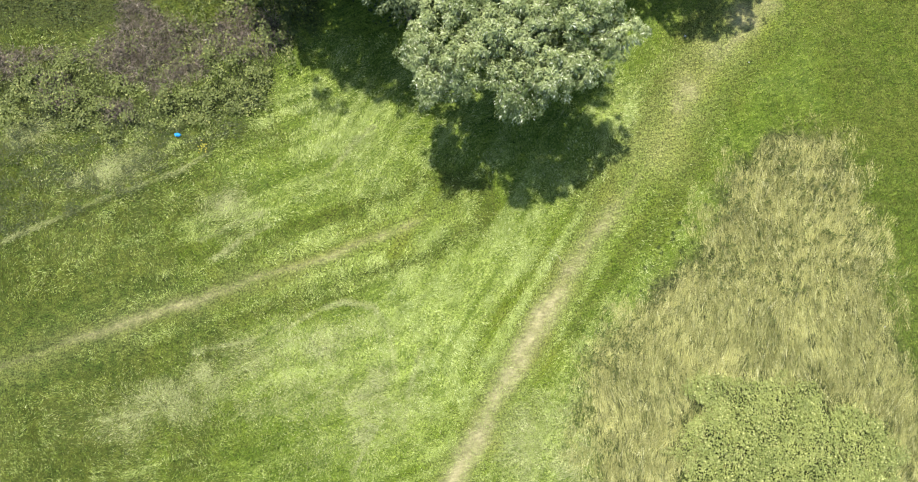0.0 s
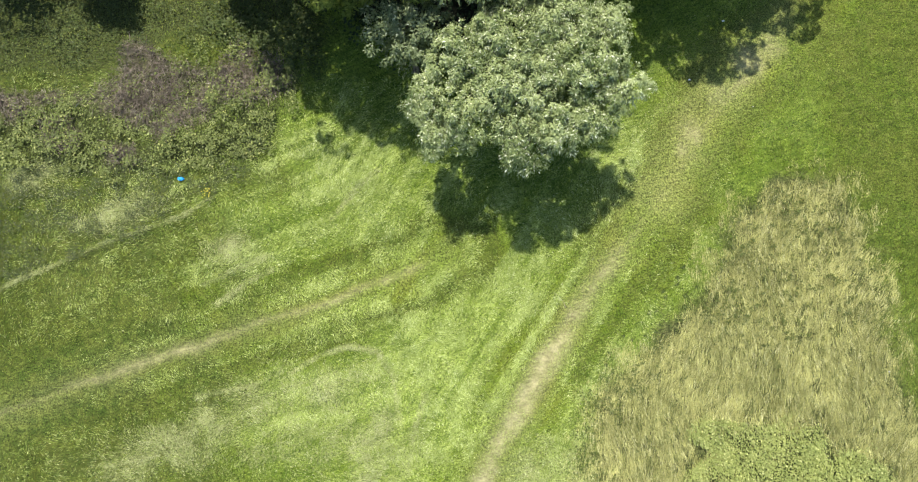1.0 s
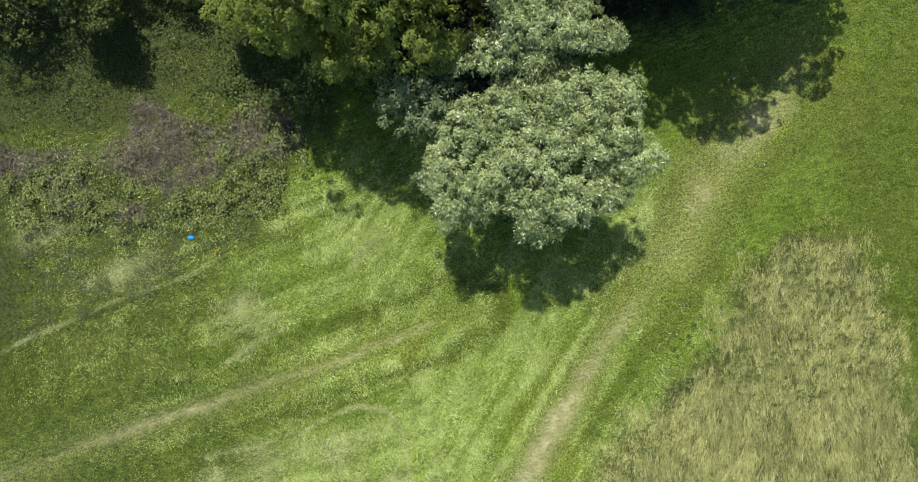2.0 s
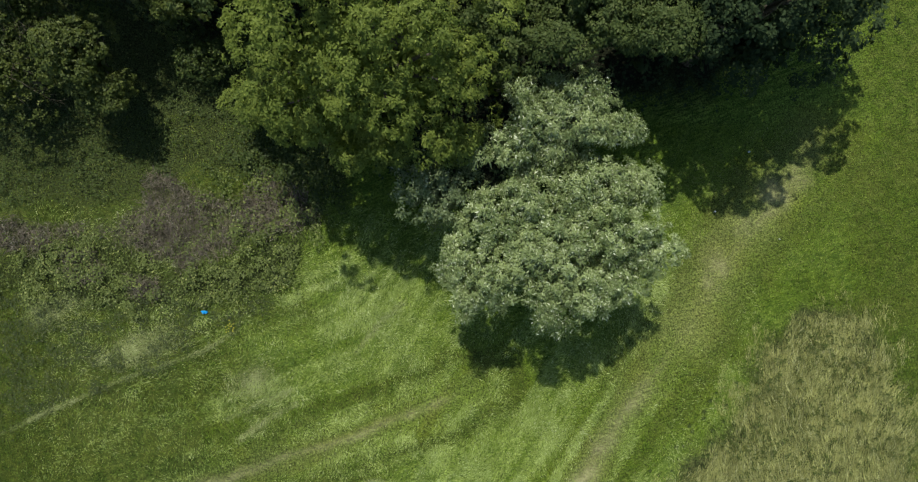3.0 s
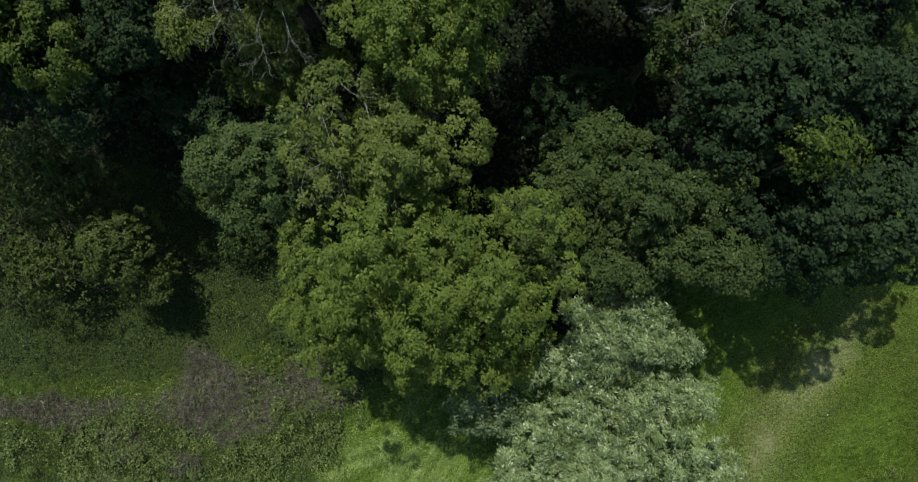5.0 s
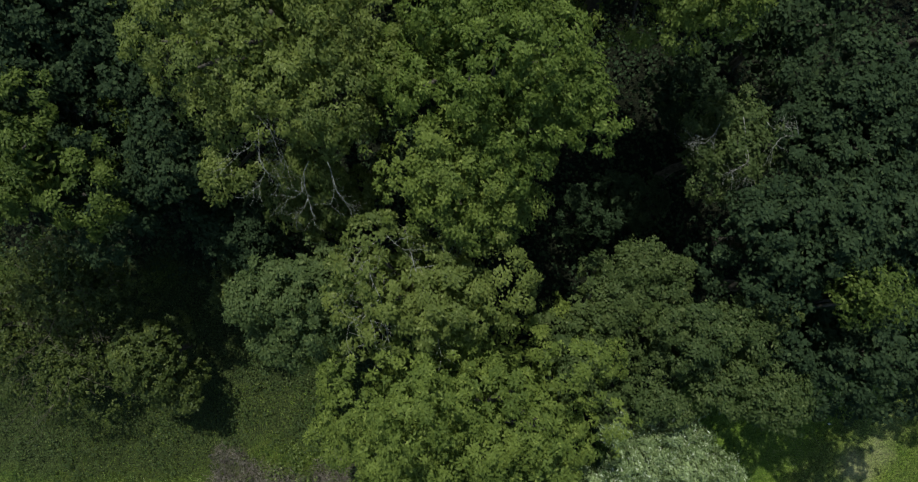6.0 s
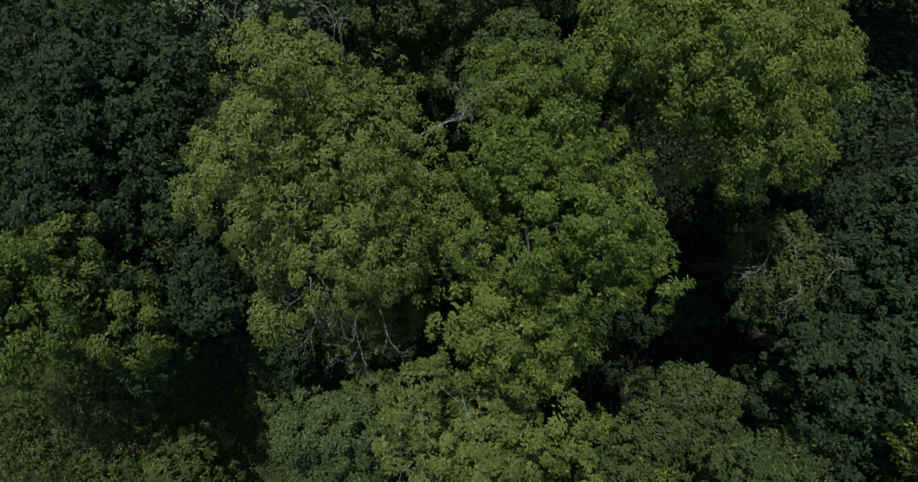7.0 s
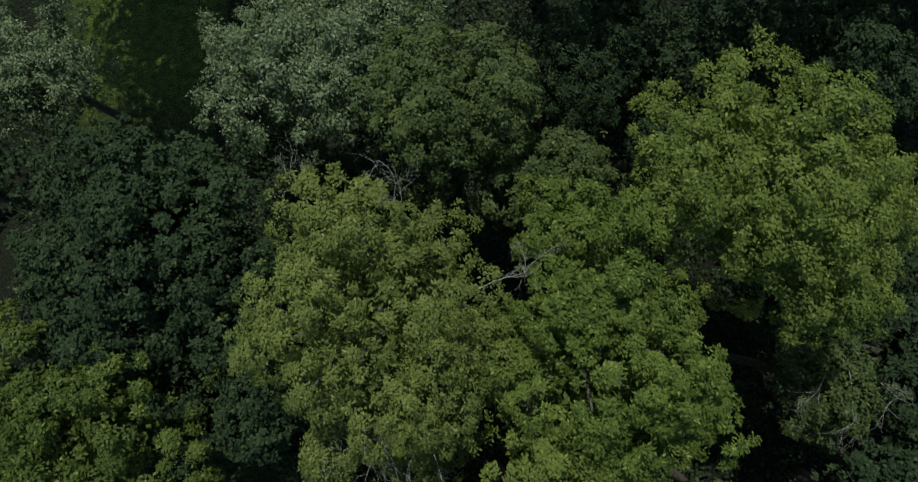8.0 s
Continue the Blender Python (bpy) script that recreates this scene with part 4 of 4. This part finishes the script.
tree("ash_tree", "ash with shade painted into blue-green leaves beside a brighter one", "tree", -9.4, 19.2, (1.9, 1.8), 7.6, 1.8, 2.4, 0.125, LEAF_SHADED_ASH, 0.9, 8, 1000, 0.5, 0.25, loose=0.4, boughs=[(-1.5, -0.2, 8.4, 1.0, 0.7), (-0.8, -1.6, 7.6, 1.1, 0.7)])
tree("elder_shrub", "low dim thicket between hazel and ash", "shrub", -12.4, 17.2, (1.4, 1.2), 1.1, 0.7, 0.7, 0.12, LEAF_LOW, 0.5, 8, 500, 0.5, 0.15, loose=0.45)
tree("field_maple_tree", "mid-green maple tree standing among darker trees", "tree", 3.4, 17.7, (2.3, 1.7), 6.2, 1.8, 2.0, 0.12, LEAF_MAPLE, 0.85, 8, 1000, 0.5, 0.25, loose=0.45,
     boughs=[(-0.5, 0.6, 8.3, 1.5, 1.3), (2.0, -1.4, 7.6, 1.2, 1.0), (-1.5, -1.8, 6.9, 1.0, 0.7), (-1.9, 2.7, 7.0, 0.9, 0.7), (0.5, -1.2, 7.5, 1.0, 0.9), (-2.5, 1.4, 6.5, 1.1, 0.8), (1.6, 0.8, 7.4, 1.1, 1.0)])
tree("field_maple_tree", "low olive-green maple tree shaded by its neighbours", "tree", 1.4, 19.7, (2.1, 1.7), 6.3, 1.6, 2.2, 0.125, LEAF_MAPLE, 1.00, 9, 1000, 0.6, 0.2)
tree("oak_tree", "dark blue-green oak tree at the wood's edge", "tree", 8.9, 17.85, (4.1, 2.5), 4.4, 4.8, 1.4, 0.138, LEAF_OAK, 1.0, 9, 819, 0.65, 0.1, loose=0.1)
tree("lime_tree", "young mid-green tree poking through dark oaks", "tree", 6.9, 19.7, (1.0, 0.9), 9.5, 1.3, 1.6, 0.12, LEAF_DIM_LIME, 0.7, 9, 900, 0.5, 0.2)
tree("oak_tree", "broad dark oak tree with dense lumpy crown", "tree", 6.8, 21.5, (3.9, 2.5), 8.2, 2.4, 2.8, 0.138, LEAF_OAK, 0.90, 9, 819, 0.65, 0.1)
tree("oak_tree", "dark oak tree beside tall ash trees", "tree", 8.0, 25.2, (3.0, 2.5), 7.6, 2.2, 2.6, 0.138, LEAF_OAK, 0.90, 9, 819, 0.65, 0.1)
tree("oak_tree", "dark green oak tree on the outer side of the wood", "tree", 12.6, 20.6, (2.8, 3.0), 7.0, 2.2, 2.6, 0.138, LEAF_OAK, 0.90, 9, 741, 0.65, 0.1)
# the west side
tree("hazel_shrub", "yellow-green rounded hazel shrub at the wood's edge", "shrub", -16.5, 16.6, (1.5, 1.8), 3.2, 1.5, 1.8, 0.12, LEAF_SHRUB, 0.60, 9, 1080, 0.55, 0.15, boughs=[(1.0, -1.5, 2.6, 0.9, 0.7)])


def bare_twigs(x, y, z, count, reach, seed):
    """Twigs that fan out and up from a shrub's middle."""
    spin = random.Random(seed)
    fan = []
    for i in range(count):
        w = 2 * math.pi * (i + spin.uniform(-0.3, 0.3)) / count
        fan.append((x + 0.5 * math.cos(w), y + 0.5 * math.sin(w), z, math.cos(w), math.sin(w), spin.uniform(0.25, 0.7), reach * spin.uniform(0.7, 1.2)))
    return fan


for label, x, y, wide, z, dense, count in (
    ("thin brown-twigged elder with few leaves", -20.0, 16.2, (2.2, 2.4), 2.6, 360, 9),
    ("sparse scrubby brown shrub under tall trees", -19.7, 19.3, (2.9, 2.0), 3.0, 420, 7),
    ("wide dim elder shrub at the wood's western edge", -22.8, 17.6, (2.3, 2.7), 3.0, 420, 6),
):
    tree("elder_shrub", label, "shrub", x, y, wide, z, 1.3, 1.7, 0.12, LEAF_SHRUB, 0.7, 8, dense, 0.5, 0.15, loose=0.45, twigs=bare_twigs(x, y, z + 0.3, count, 1.4, count), bare=BARK_BROWN, forks=2)
tree("oak_tree", "dark shaded tree with thin crown and gaps", "tree", -16.2, 22.8, (2.4, 2.6), 6.6, 1.6, 2.4, 0.138, LEAF_OAK, 0.90, 9, 663, 0.6, 0.1)
tree("oak_tree", "narrow grey-green tree squeezed between larger crowns", "tree", -13.6, 23.6, (1.3, 2.0), 7.8, 1.6, 2.6, 0.138, LEAF_OAK, 0.90, 9, 819, 0.6, 0.1)
tree("lime_tree", "bright yellow-green tree with loose clumped crown", "tree", -18.9, 23.2, (3.8, 2.7), 9.2, 2.2, 2.8, 0.12, LEAF_DIM_LIME, 1.1, 7, 1080, 0.55, 0.2, loose=0.4, puff=1.1)
tree("oak_tree", "large dark blue-green oak with cauliflower crown", "tree", -17.0, 28.0, (4.0, 4.5), 8.2, 2.4, 3.0, 0.138, LEAF_OAK, 0.90, 9, 819, 0.65, 0.1)
tree("hazel_shrub", "dark hazel growing in a gap below tall trees", "shrub", -12.3, 21.5, (2.0, 1.7), 5.0, 1.5, 2.0, 0.12, LEAF_OAK, 0.7, 9, 1000, 0.6, 0.15)
tree("hazel_shrub", "dim hazel at the foot of scrub and tall trees", "shrub", -13.0, 19.2, (1.7, 1.4), 2.6, 1.2, 1.6, 0.13, LEAF_SHRUB, 0.7, 9, 850, 0.6, 0.15)
tree("hazel_shrub", "dark hazel deep in a gap between tall crowns", "shrub", 1.6, 22.9, (2.0, 1.4), 2.4, 1.3, 1.8, 0.13, LEAF_OAK, 0.7, 9, 850, 0.6, 0.15)
tree("hazel_shrub", "low dark hazel on shaded ground beside a bare-twigged tree", "shrub", 4.0, 27.2, (1.5, 1.6), 3.2, 1.2, 1.6, 0.13, LEAF_OAK, 0.7, 9, 800, 0.6, 0.15)
for label, x, y, wide in (
    ("low dark holly-like shrub in the wood's shade", -0.6, 36.6, (1.7, 1.5)),
    ("low dark shrub behind tall ashes", -1.8, 38.9, (1.8, 1.4)),
    ("dark shrub deep in the wood's far side", 7.4, 37.8, (2.2, 1.8)),
    ("dark shrub between tall crowns", -6.0, 30.6, (1.5, 1.3)),
    ("dark shrub in a gap beside a silvery tree", -12.6, 31.6, (1.8, 1.2)),
    ("dark shrub below a large oak by a clearing", -15.4, 32.7, (1.6, 0.9)),
    ("dark shrub in a narrow gap below ashes", -6.6, 24.2, (1.3, 1.3)),
    ("dark shrub under the tallest ash", 0.3, 33.6, (1.6, 1.2)),
):
    tree("hazel_shrub", label, "shrub", x, y, wide, 3.2, 1.3, 1.8, 0.14, LEAF_OAK, 0.7, 8, 620, 0.6, 0.15)
# the tall trees in the middle
tree("ash_tree", "tall olive-green ash with bare dead branches", "tree", -10.0, 26.8, (3.6, 3.7), 10.0, 3.2, 3.4, 0.11, LEAF_OLIVE, 0.95, 8, 1080, 0.46, 0.4, loose=0.45, boughs=[(-1.2, -4.1, 9.9, 1.0, 0.7), (-1.2, -2.3, 10.4, 1.1, 0.9), (1.7, -2.8, 10.4, 1.5, 0.8), (2.3, -1.1, 10.8, 1.3, 1.0), (0.8, -3.8, 9.2, 1.3, 0.6)],
     twigs=[(-10.1, 23.8, 11.0, 0.09, -1.0, -0.12, 1.17), (-9.8, 23.8, 11.0, 0.1, -0.99, -0.12, 0.94), (-8.8, 23.0, 10.7, -0.54, -0.84, -0.12, 1.07), (-8.3, 23.0, 10.6, 0.36, -0.93, -0.12, 0.89), (-10.0, 23.7, 10.9, -0.77, -0.64, -0.12, 0.83), (-6.8, 21.4, 10.6, 0.07, -1.0, -0.12, 1.26), (-6.7, 21.2, 10.6, 0.54, -0.84, -0.12, 0.78), (-9.0, 29.0, 12.3, -0.3, 0.8, 0.6, 1.2), (-7.2, 27.4, 12.2, 0.8, 0.3, 0.4, 1.2), (-11.4, 29.2, 11.8, -0.5, 0.7, 0.5, 1.1)])
tree("lime_tree", "tall bright green tree with dense fresh foliage", "tree", -3.95, 26.2, (2.8, 3.5), 10.0, 3.2, 3.4, 0.11, LEAF_LIME, 0.95, 8, 1080, 0.5, 0.2, loose=0.45, puff=0.95,
     boughs=[(-2.3, -0.8, 10.4, 1.2, 1.4), (-0.7, 3.0, 10.2, 1.6, 1.3), (2.2, -1.7, 11.0, 1.5, 1.5), (0.6, -2.9, 10.8, 1.5, 1.2)])
tree("ash_tree", "yellow-green ash standing between taller trees", "tree", -4.6, 22.6, (2.4, 2.0), 9.7, 2.2, 3.0, 0.11, LEAF_ASH, 1.0, 8, 1080, 0.5, 0.25, loose=0.45, boughs=[(1.2, -0.5, 9.8, 1.2, 1.1)])
tree("ash_tree", "tallest broad yellow-green ash with billowing crown", "tree", 0.35, 30.6, (3.3, 3.5), 10.2, 3.6, 3.6, 0.11, LEAF_ASH, 1.1, 8, 1080, 0.5, 0.2, loose=0.4, puff=1.05,
     boughs=[(1.3, -3.1, 11.0, 1.5, 1.3), (2.6, -1.2, 10.8, 1.4, 1.8), (-2.4, -0.6, 11.2, 1.3, 1.5)])
tree("elder_tree", "lower tree with bare twigs hanging over a dark gap", "tree", 4.2, 24.5, (1.8, 1.6), 6.7, 1.6, 2.2, 0.14, LEAF_MAPLE, 1.00, 9, 900, 0.5, 0.2, twigs=[(4.2, 25.1, 8.2, 0.1, -1, -0.1, 1.3), (4.9, 25.2, 8.0, 0.4, -1, -0.1, 1.2), (3.6, 25.0, 8.0, -0.4, -1, 0, 1.0)])
tree("field_maple_tree", "slim olive-green maple filling a gap between ashes", "tree", -9.2, 22.4, (2.2, 1.3), 6.8, 1.3, 2.6, 0.125, LEAF_OLIVE, 0.8, 9, 1000, 0.55, 0.2)
tree("field_maple_tree", "low green maple between ash and silvery trees", "tree", 0.0, 17.2, (1.7, 2.0), 5.2, 1.6, 2.2, 0.125, LEAF_MAPLE, 0.8, 9, 1000, 0.55, 0.2)
tree("field_maple_tree", "low green maple in a gap beside the tallest ash", "tree", -5.1, 30.8, (2.2, 1.9), 7.8, 1.6, 2.4, 0.125, LEAF_MAPLE, 0.8, 9, 1000, 0.55, 0.2)
# the far side
tree("silver_leaved_tree", "sage-green silvery tree by a small clearing", "tree", -12.7, 34.7, (3.9, 2.9), 7.2, 2.0, 2.6, 0.125, LEAF_SAGE, 0.90, 15, 1050, 0.42, 0.3, loose=1.0)
tree("silver_leaved_tree", "silvery green tree across a grassy clearing", "tree", -23.0, 34.6, (2.8, 2.3), 5.8, 1.8, 2.2, 0.125, LEAF_SAGE, 0.90, 15, 1000, 0.42, 0.3, loose=1.0)
tree("field_maple_tree", "mid-green rounded maple behind tall ash trees", "tree", -8.1, 32.7, (2.8, 2.5), 8.7, 2.2, 2.8, 0.125, LEAF_MAPLE, 1.00, 9, 1050, 0.55, 0.2)
tree("yew_tree", "dark green low tree with rough spreading twigs", "tree", -3.7, 35.3, (2.4, 2.5), 5.8, 1.6, 2.4, 0.125, LEAF_OAK, 0.90, 9, 900, 0.35, 0.2)
tree("oak_tree", "dull grey-green tree behind the tallest ash", "tree", 5.4, 34.3, (1.6, 1.8), 6.8, 1.8, 2.4, 0.138, LEAF_OAK, 0.90, 9, 741, 0.6, 0.1)


# the wood beyond, to the north and east: mostly unseen trees, added to cast shade
for label, kind, x, y, wide, z in (
    ("dark brownish-green tree beside the tallest ash", LEAF_OAK, 7.2, 29.4, (2.4, 2.2), 4.6),
    ("unseen dark tree added in the wood's east for shade", LEAF_OAK, 13.4, 29.6, (3.0, 3.0), 8.0),
    ("unseen dark tree added in the north for shade", LEAF_OAK, 9.4, 39.8, (3.4, 2.8), 10.5),
    ("unseen tall green tree added to shade the wood from the north", LEAF_MAPLE, 2.8, 40.2, (3.8, 2.8), 10.5),
    ("unseen tall green tree added to shade the wood from the north", LEAF_MAPLE, -4.6, 40.6, (3.6, 2.8), 11.0),
    ("unseen dark tree added in the far north-east for shade", LEAF_OAK, 12.4, 41.4, (3.8, 3.0), 10.0),
    ("unseen dark tree added in the wood's east for shade", LEAF_OAK, 16.0, 35.2, (3.0, 3.2), 9.0),
    ("unseen tall dark tree added to shade the wood from the north", LEAF_OAK, 7.0, 44.2, (3.6, 3.0), 11.0),
    ("unseen dark tree added in the far north for shade", LEAF_OAK, 11.5, 46.0, (3.6, 3.0), 11.0),
    ("low dark tree filling the wood's depth", LEAF_OAK, 9.6, 35.6, (2.6, 2.2), 4.0),
    ("low dark tree in deep shade behind tall ashes", LEAF_OAK, 2.4, 36.6, (2.6, 2.0), 4.4),
    ("unseen dark oak added behind silvery trees for shade", LEAF_OAK, -11.6, 40.4, (3.4, 2.6), 9.0),
    ("unseen dark oak added to shade a grassy clearing", LEAF_OAK, -21.6, 41.6, (4.6, 3.2), 11.5),
    ("unseen tall dark oak added to shade a grassy clearing", LEAF_OAK, -22.6, 45.8, (5.0, 3.2), 11.5),
    ("dark oak beside a grassy clearing", LEAF_OAK, -24.6, 30.2, (3.6, 4.2), 8.5),
):
    tree("oak_tree" if kind is LEAF_OAK else "field_maple_tree", label, "tree", x, y, wide, z, 2.4, 3.0, 0.19, kind, 1.05, 8, 220, 0.62, 0.1)


# ---------------------------------------------------------------- small things on the grass
def crumpled(name, label, category, x, y, size, flat, material, seed):
    """A crumpled piece of thin stuff, lying on the grass."""
    bm = bmesh.new()
    bmesh.ops.create_icosphere(bm, subdivisions=3, radius=1.0)
    for v in bm.verts:
        k = 0.75 + 0.55 * noise.noise(v.co * 1.9 + Vector((seed, 0, 0))) + 0.25 * noise.noise(v.co * 5.3 + Vector((0, seed, 0)))
        v.co = Vector((v.co.x * size[0] * k, v.co.y * size[1] * k, max(-0.2, v.co.z * k) * flat))
    me = bpy.data.meshes.new(name)
    bm.to_mesh(me)
    bm.free()
    me.materials.append(material)
    ob = new(name, me)
    ob.location = (x, y, float(height(x, y)) + 0.2 * flat + 0.05)
    tagged(ob, label, category)


crumpled("plastic_bag", "crumpled bright blue plastic bag lying in weeds", "litter", -12.38, 6.24, (0.19, 0.09), 0.1, BLUE_PLASTIC, 3)
for i, (x, y, s) in enumerate([(10.12, 11.07, 0.06), (11.64, 13.77, 0.07), (12.95, 9.9, 0.04), (18.93, -1.71, 0.035)]):
    crumpled("paper_scrap", "small crumpled scrap of white paper on the grass", "litter", x, y, (s, s * 0.7), 0.05, WHITE_PAPER, 11 + i)


def stick(x, y, turn, long):
    ob = bare_branch("stick", (0, 0, 0.06), (math.cos(turn), math.sin(turn), 0.02), long, DRY_WOOD, forks=1)
    ob.location = (x, y, float(height(x, y)) + 0.03)
    tagged(ob, "bleached forked stick lying beside the path", "stick")


stick(4.72, 0.85, 1.9, 0.6)


def flower_clump(x, y, label):
    root = new("flower_clump")
    root.location = (x, y, float(height(x, y)))
    tagged(root, label, "flowers")
    n = 18
    a, r = rng.uniform(0, 6.28, n), rng.uniform(0, 0.28, n)
    place = np.stack([r * np.cos(a) * 0.6, r * np.sin(a) * 1.3, rng.uniform(0.35, 0.55, n)], 1)
    way = np.stack([np.cos(a), np.sin(a), np.zeros(n)], 1)
    up = np.tile([0, 0, 1.0], (n, 1))
    part("petals", blades_of("petals", place, way, up, 0.055, 0.045, YELLOW_PETAL, 0.5, 0.1), root, "bright yellow petals")
    foot = np.stack([place[:, 0] * 0.4, place[:, 1] * 0.4, np.zeros(n)], 1)
    part("stems", blades_of("stems", foot, place - foot, way, np.linalg.norm(place - foot, axis=1), 0.015, LEAF_LOW, 0.5), root)


flower_clump(-11.1, 5.64, "clump of yellow ragwort flowers at a grass bank")


def rosette(x, y, size):
    """A low thistle: leaves spread from the root."""
    n = 26
    a = rng.uniform(0, 6.28, n)
    way = np.stack([np.cos(a), np.sin(a), rng.uniform(0.2, 1.0, n)], 1)
    foot = np.zeros((n, 3)) + np.array([0, 0, 0.02])
    me = blades_of("thistle", foot, way, np.tile([0, 0, 1.0], (n, 1)), size * rng.uniform(0.6, 1.2, n), size * 0.3, LEAF_LOW, 0.5, 0.1)
    ob = new("thistle", me)
    ob.location = (x, y, float(height(x, y)))
    tagged(ob, "small dark green thistle rosette in mown grass", "thistle", "thistles along the tall grass")


for x, y in [(8.7, 0.9), (9.2, 1.1), (9.7, 1.3), (10.1, 0.9), (9.5, 0.5), (8.9, 0.1), (8.2, 0.0), (7.6, -0.6), (9.9, 2.0), (10.4, 1.9), (6.9, -1.1), (10.3, 3.1), (6.2, -2.0), (9.1, 1.7), (9.8, 2.7), (8.4, 0.5), (10.7, 2.5), (7.3, -0.2), (8.6, -0.3), (9.9, 0.4), (10.9, 3.6), (6.6, -1.6), (9.4, 2.3)]:
    rosette(x + rng.normal(0, 0.15), y + rng.normal(0, 0.15), rng.uniform(0.09, 0.15))
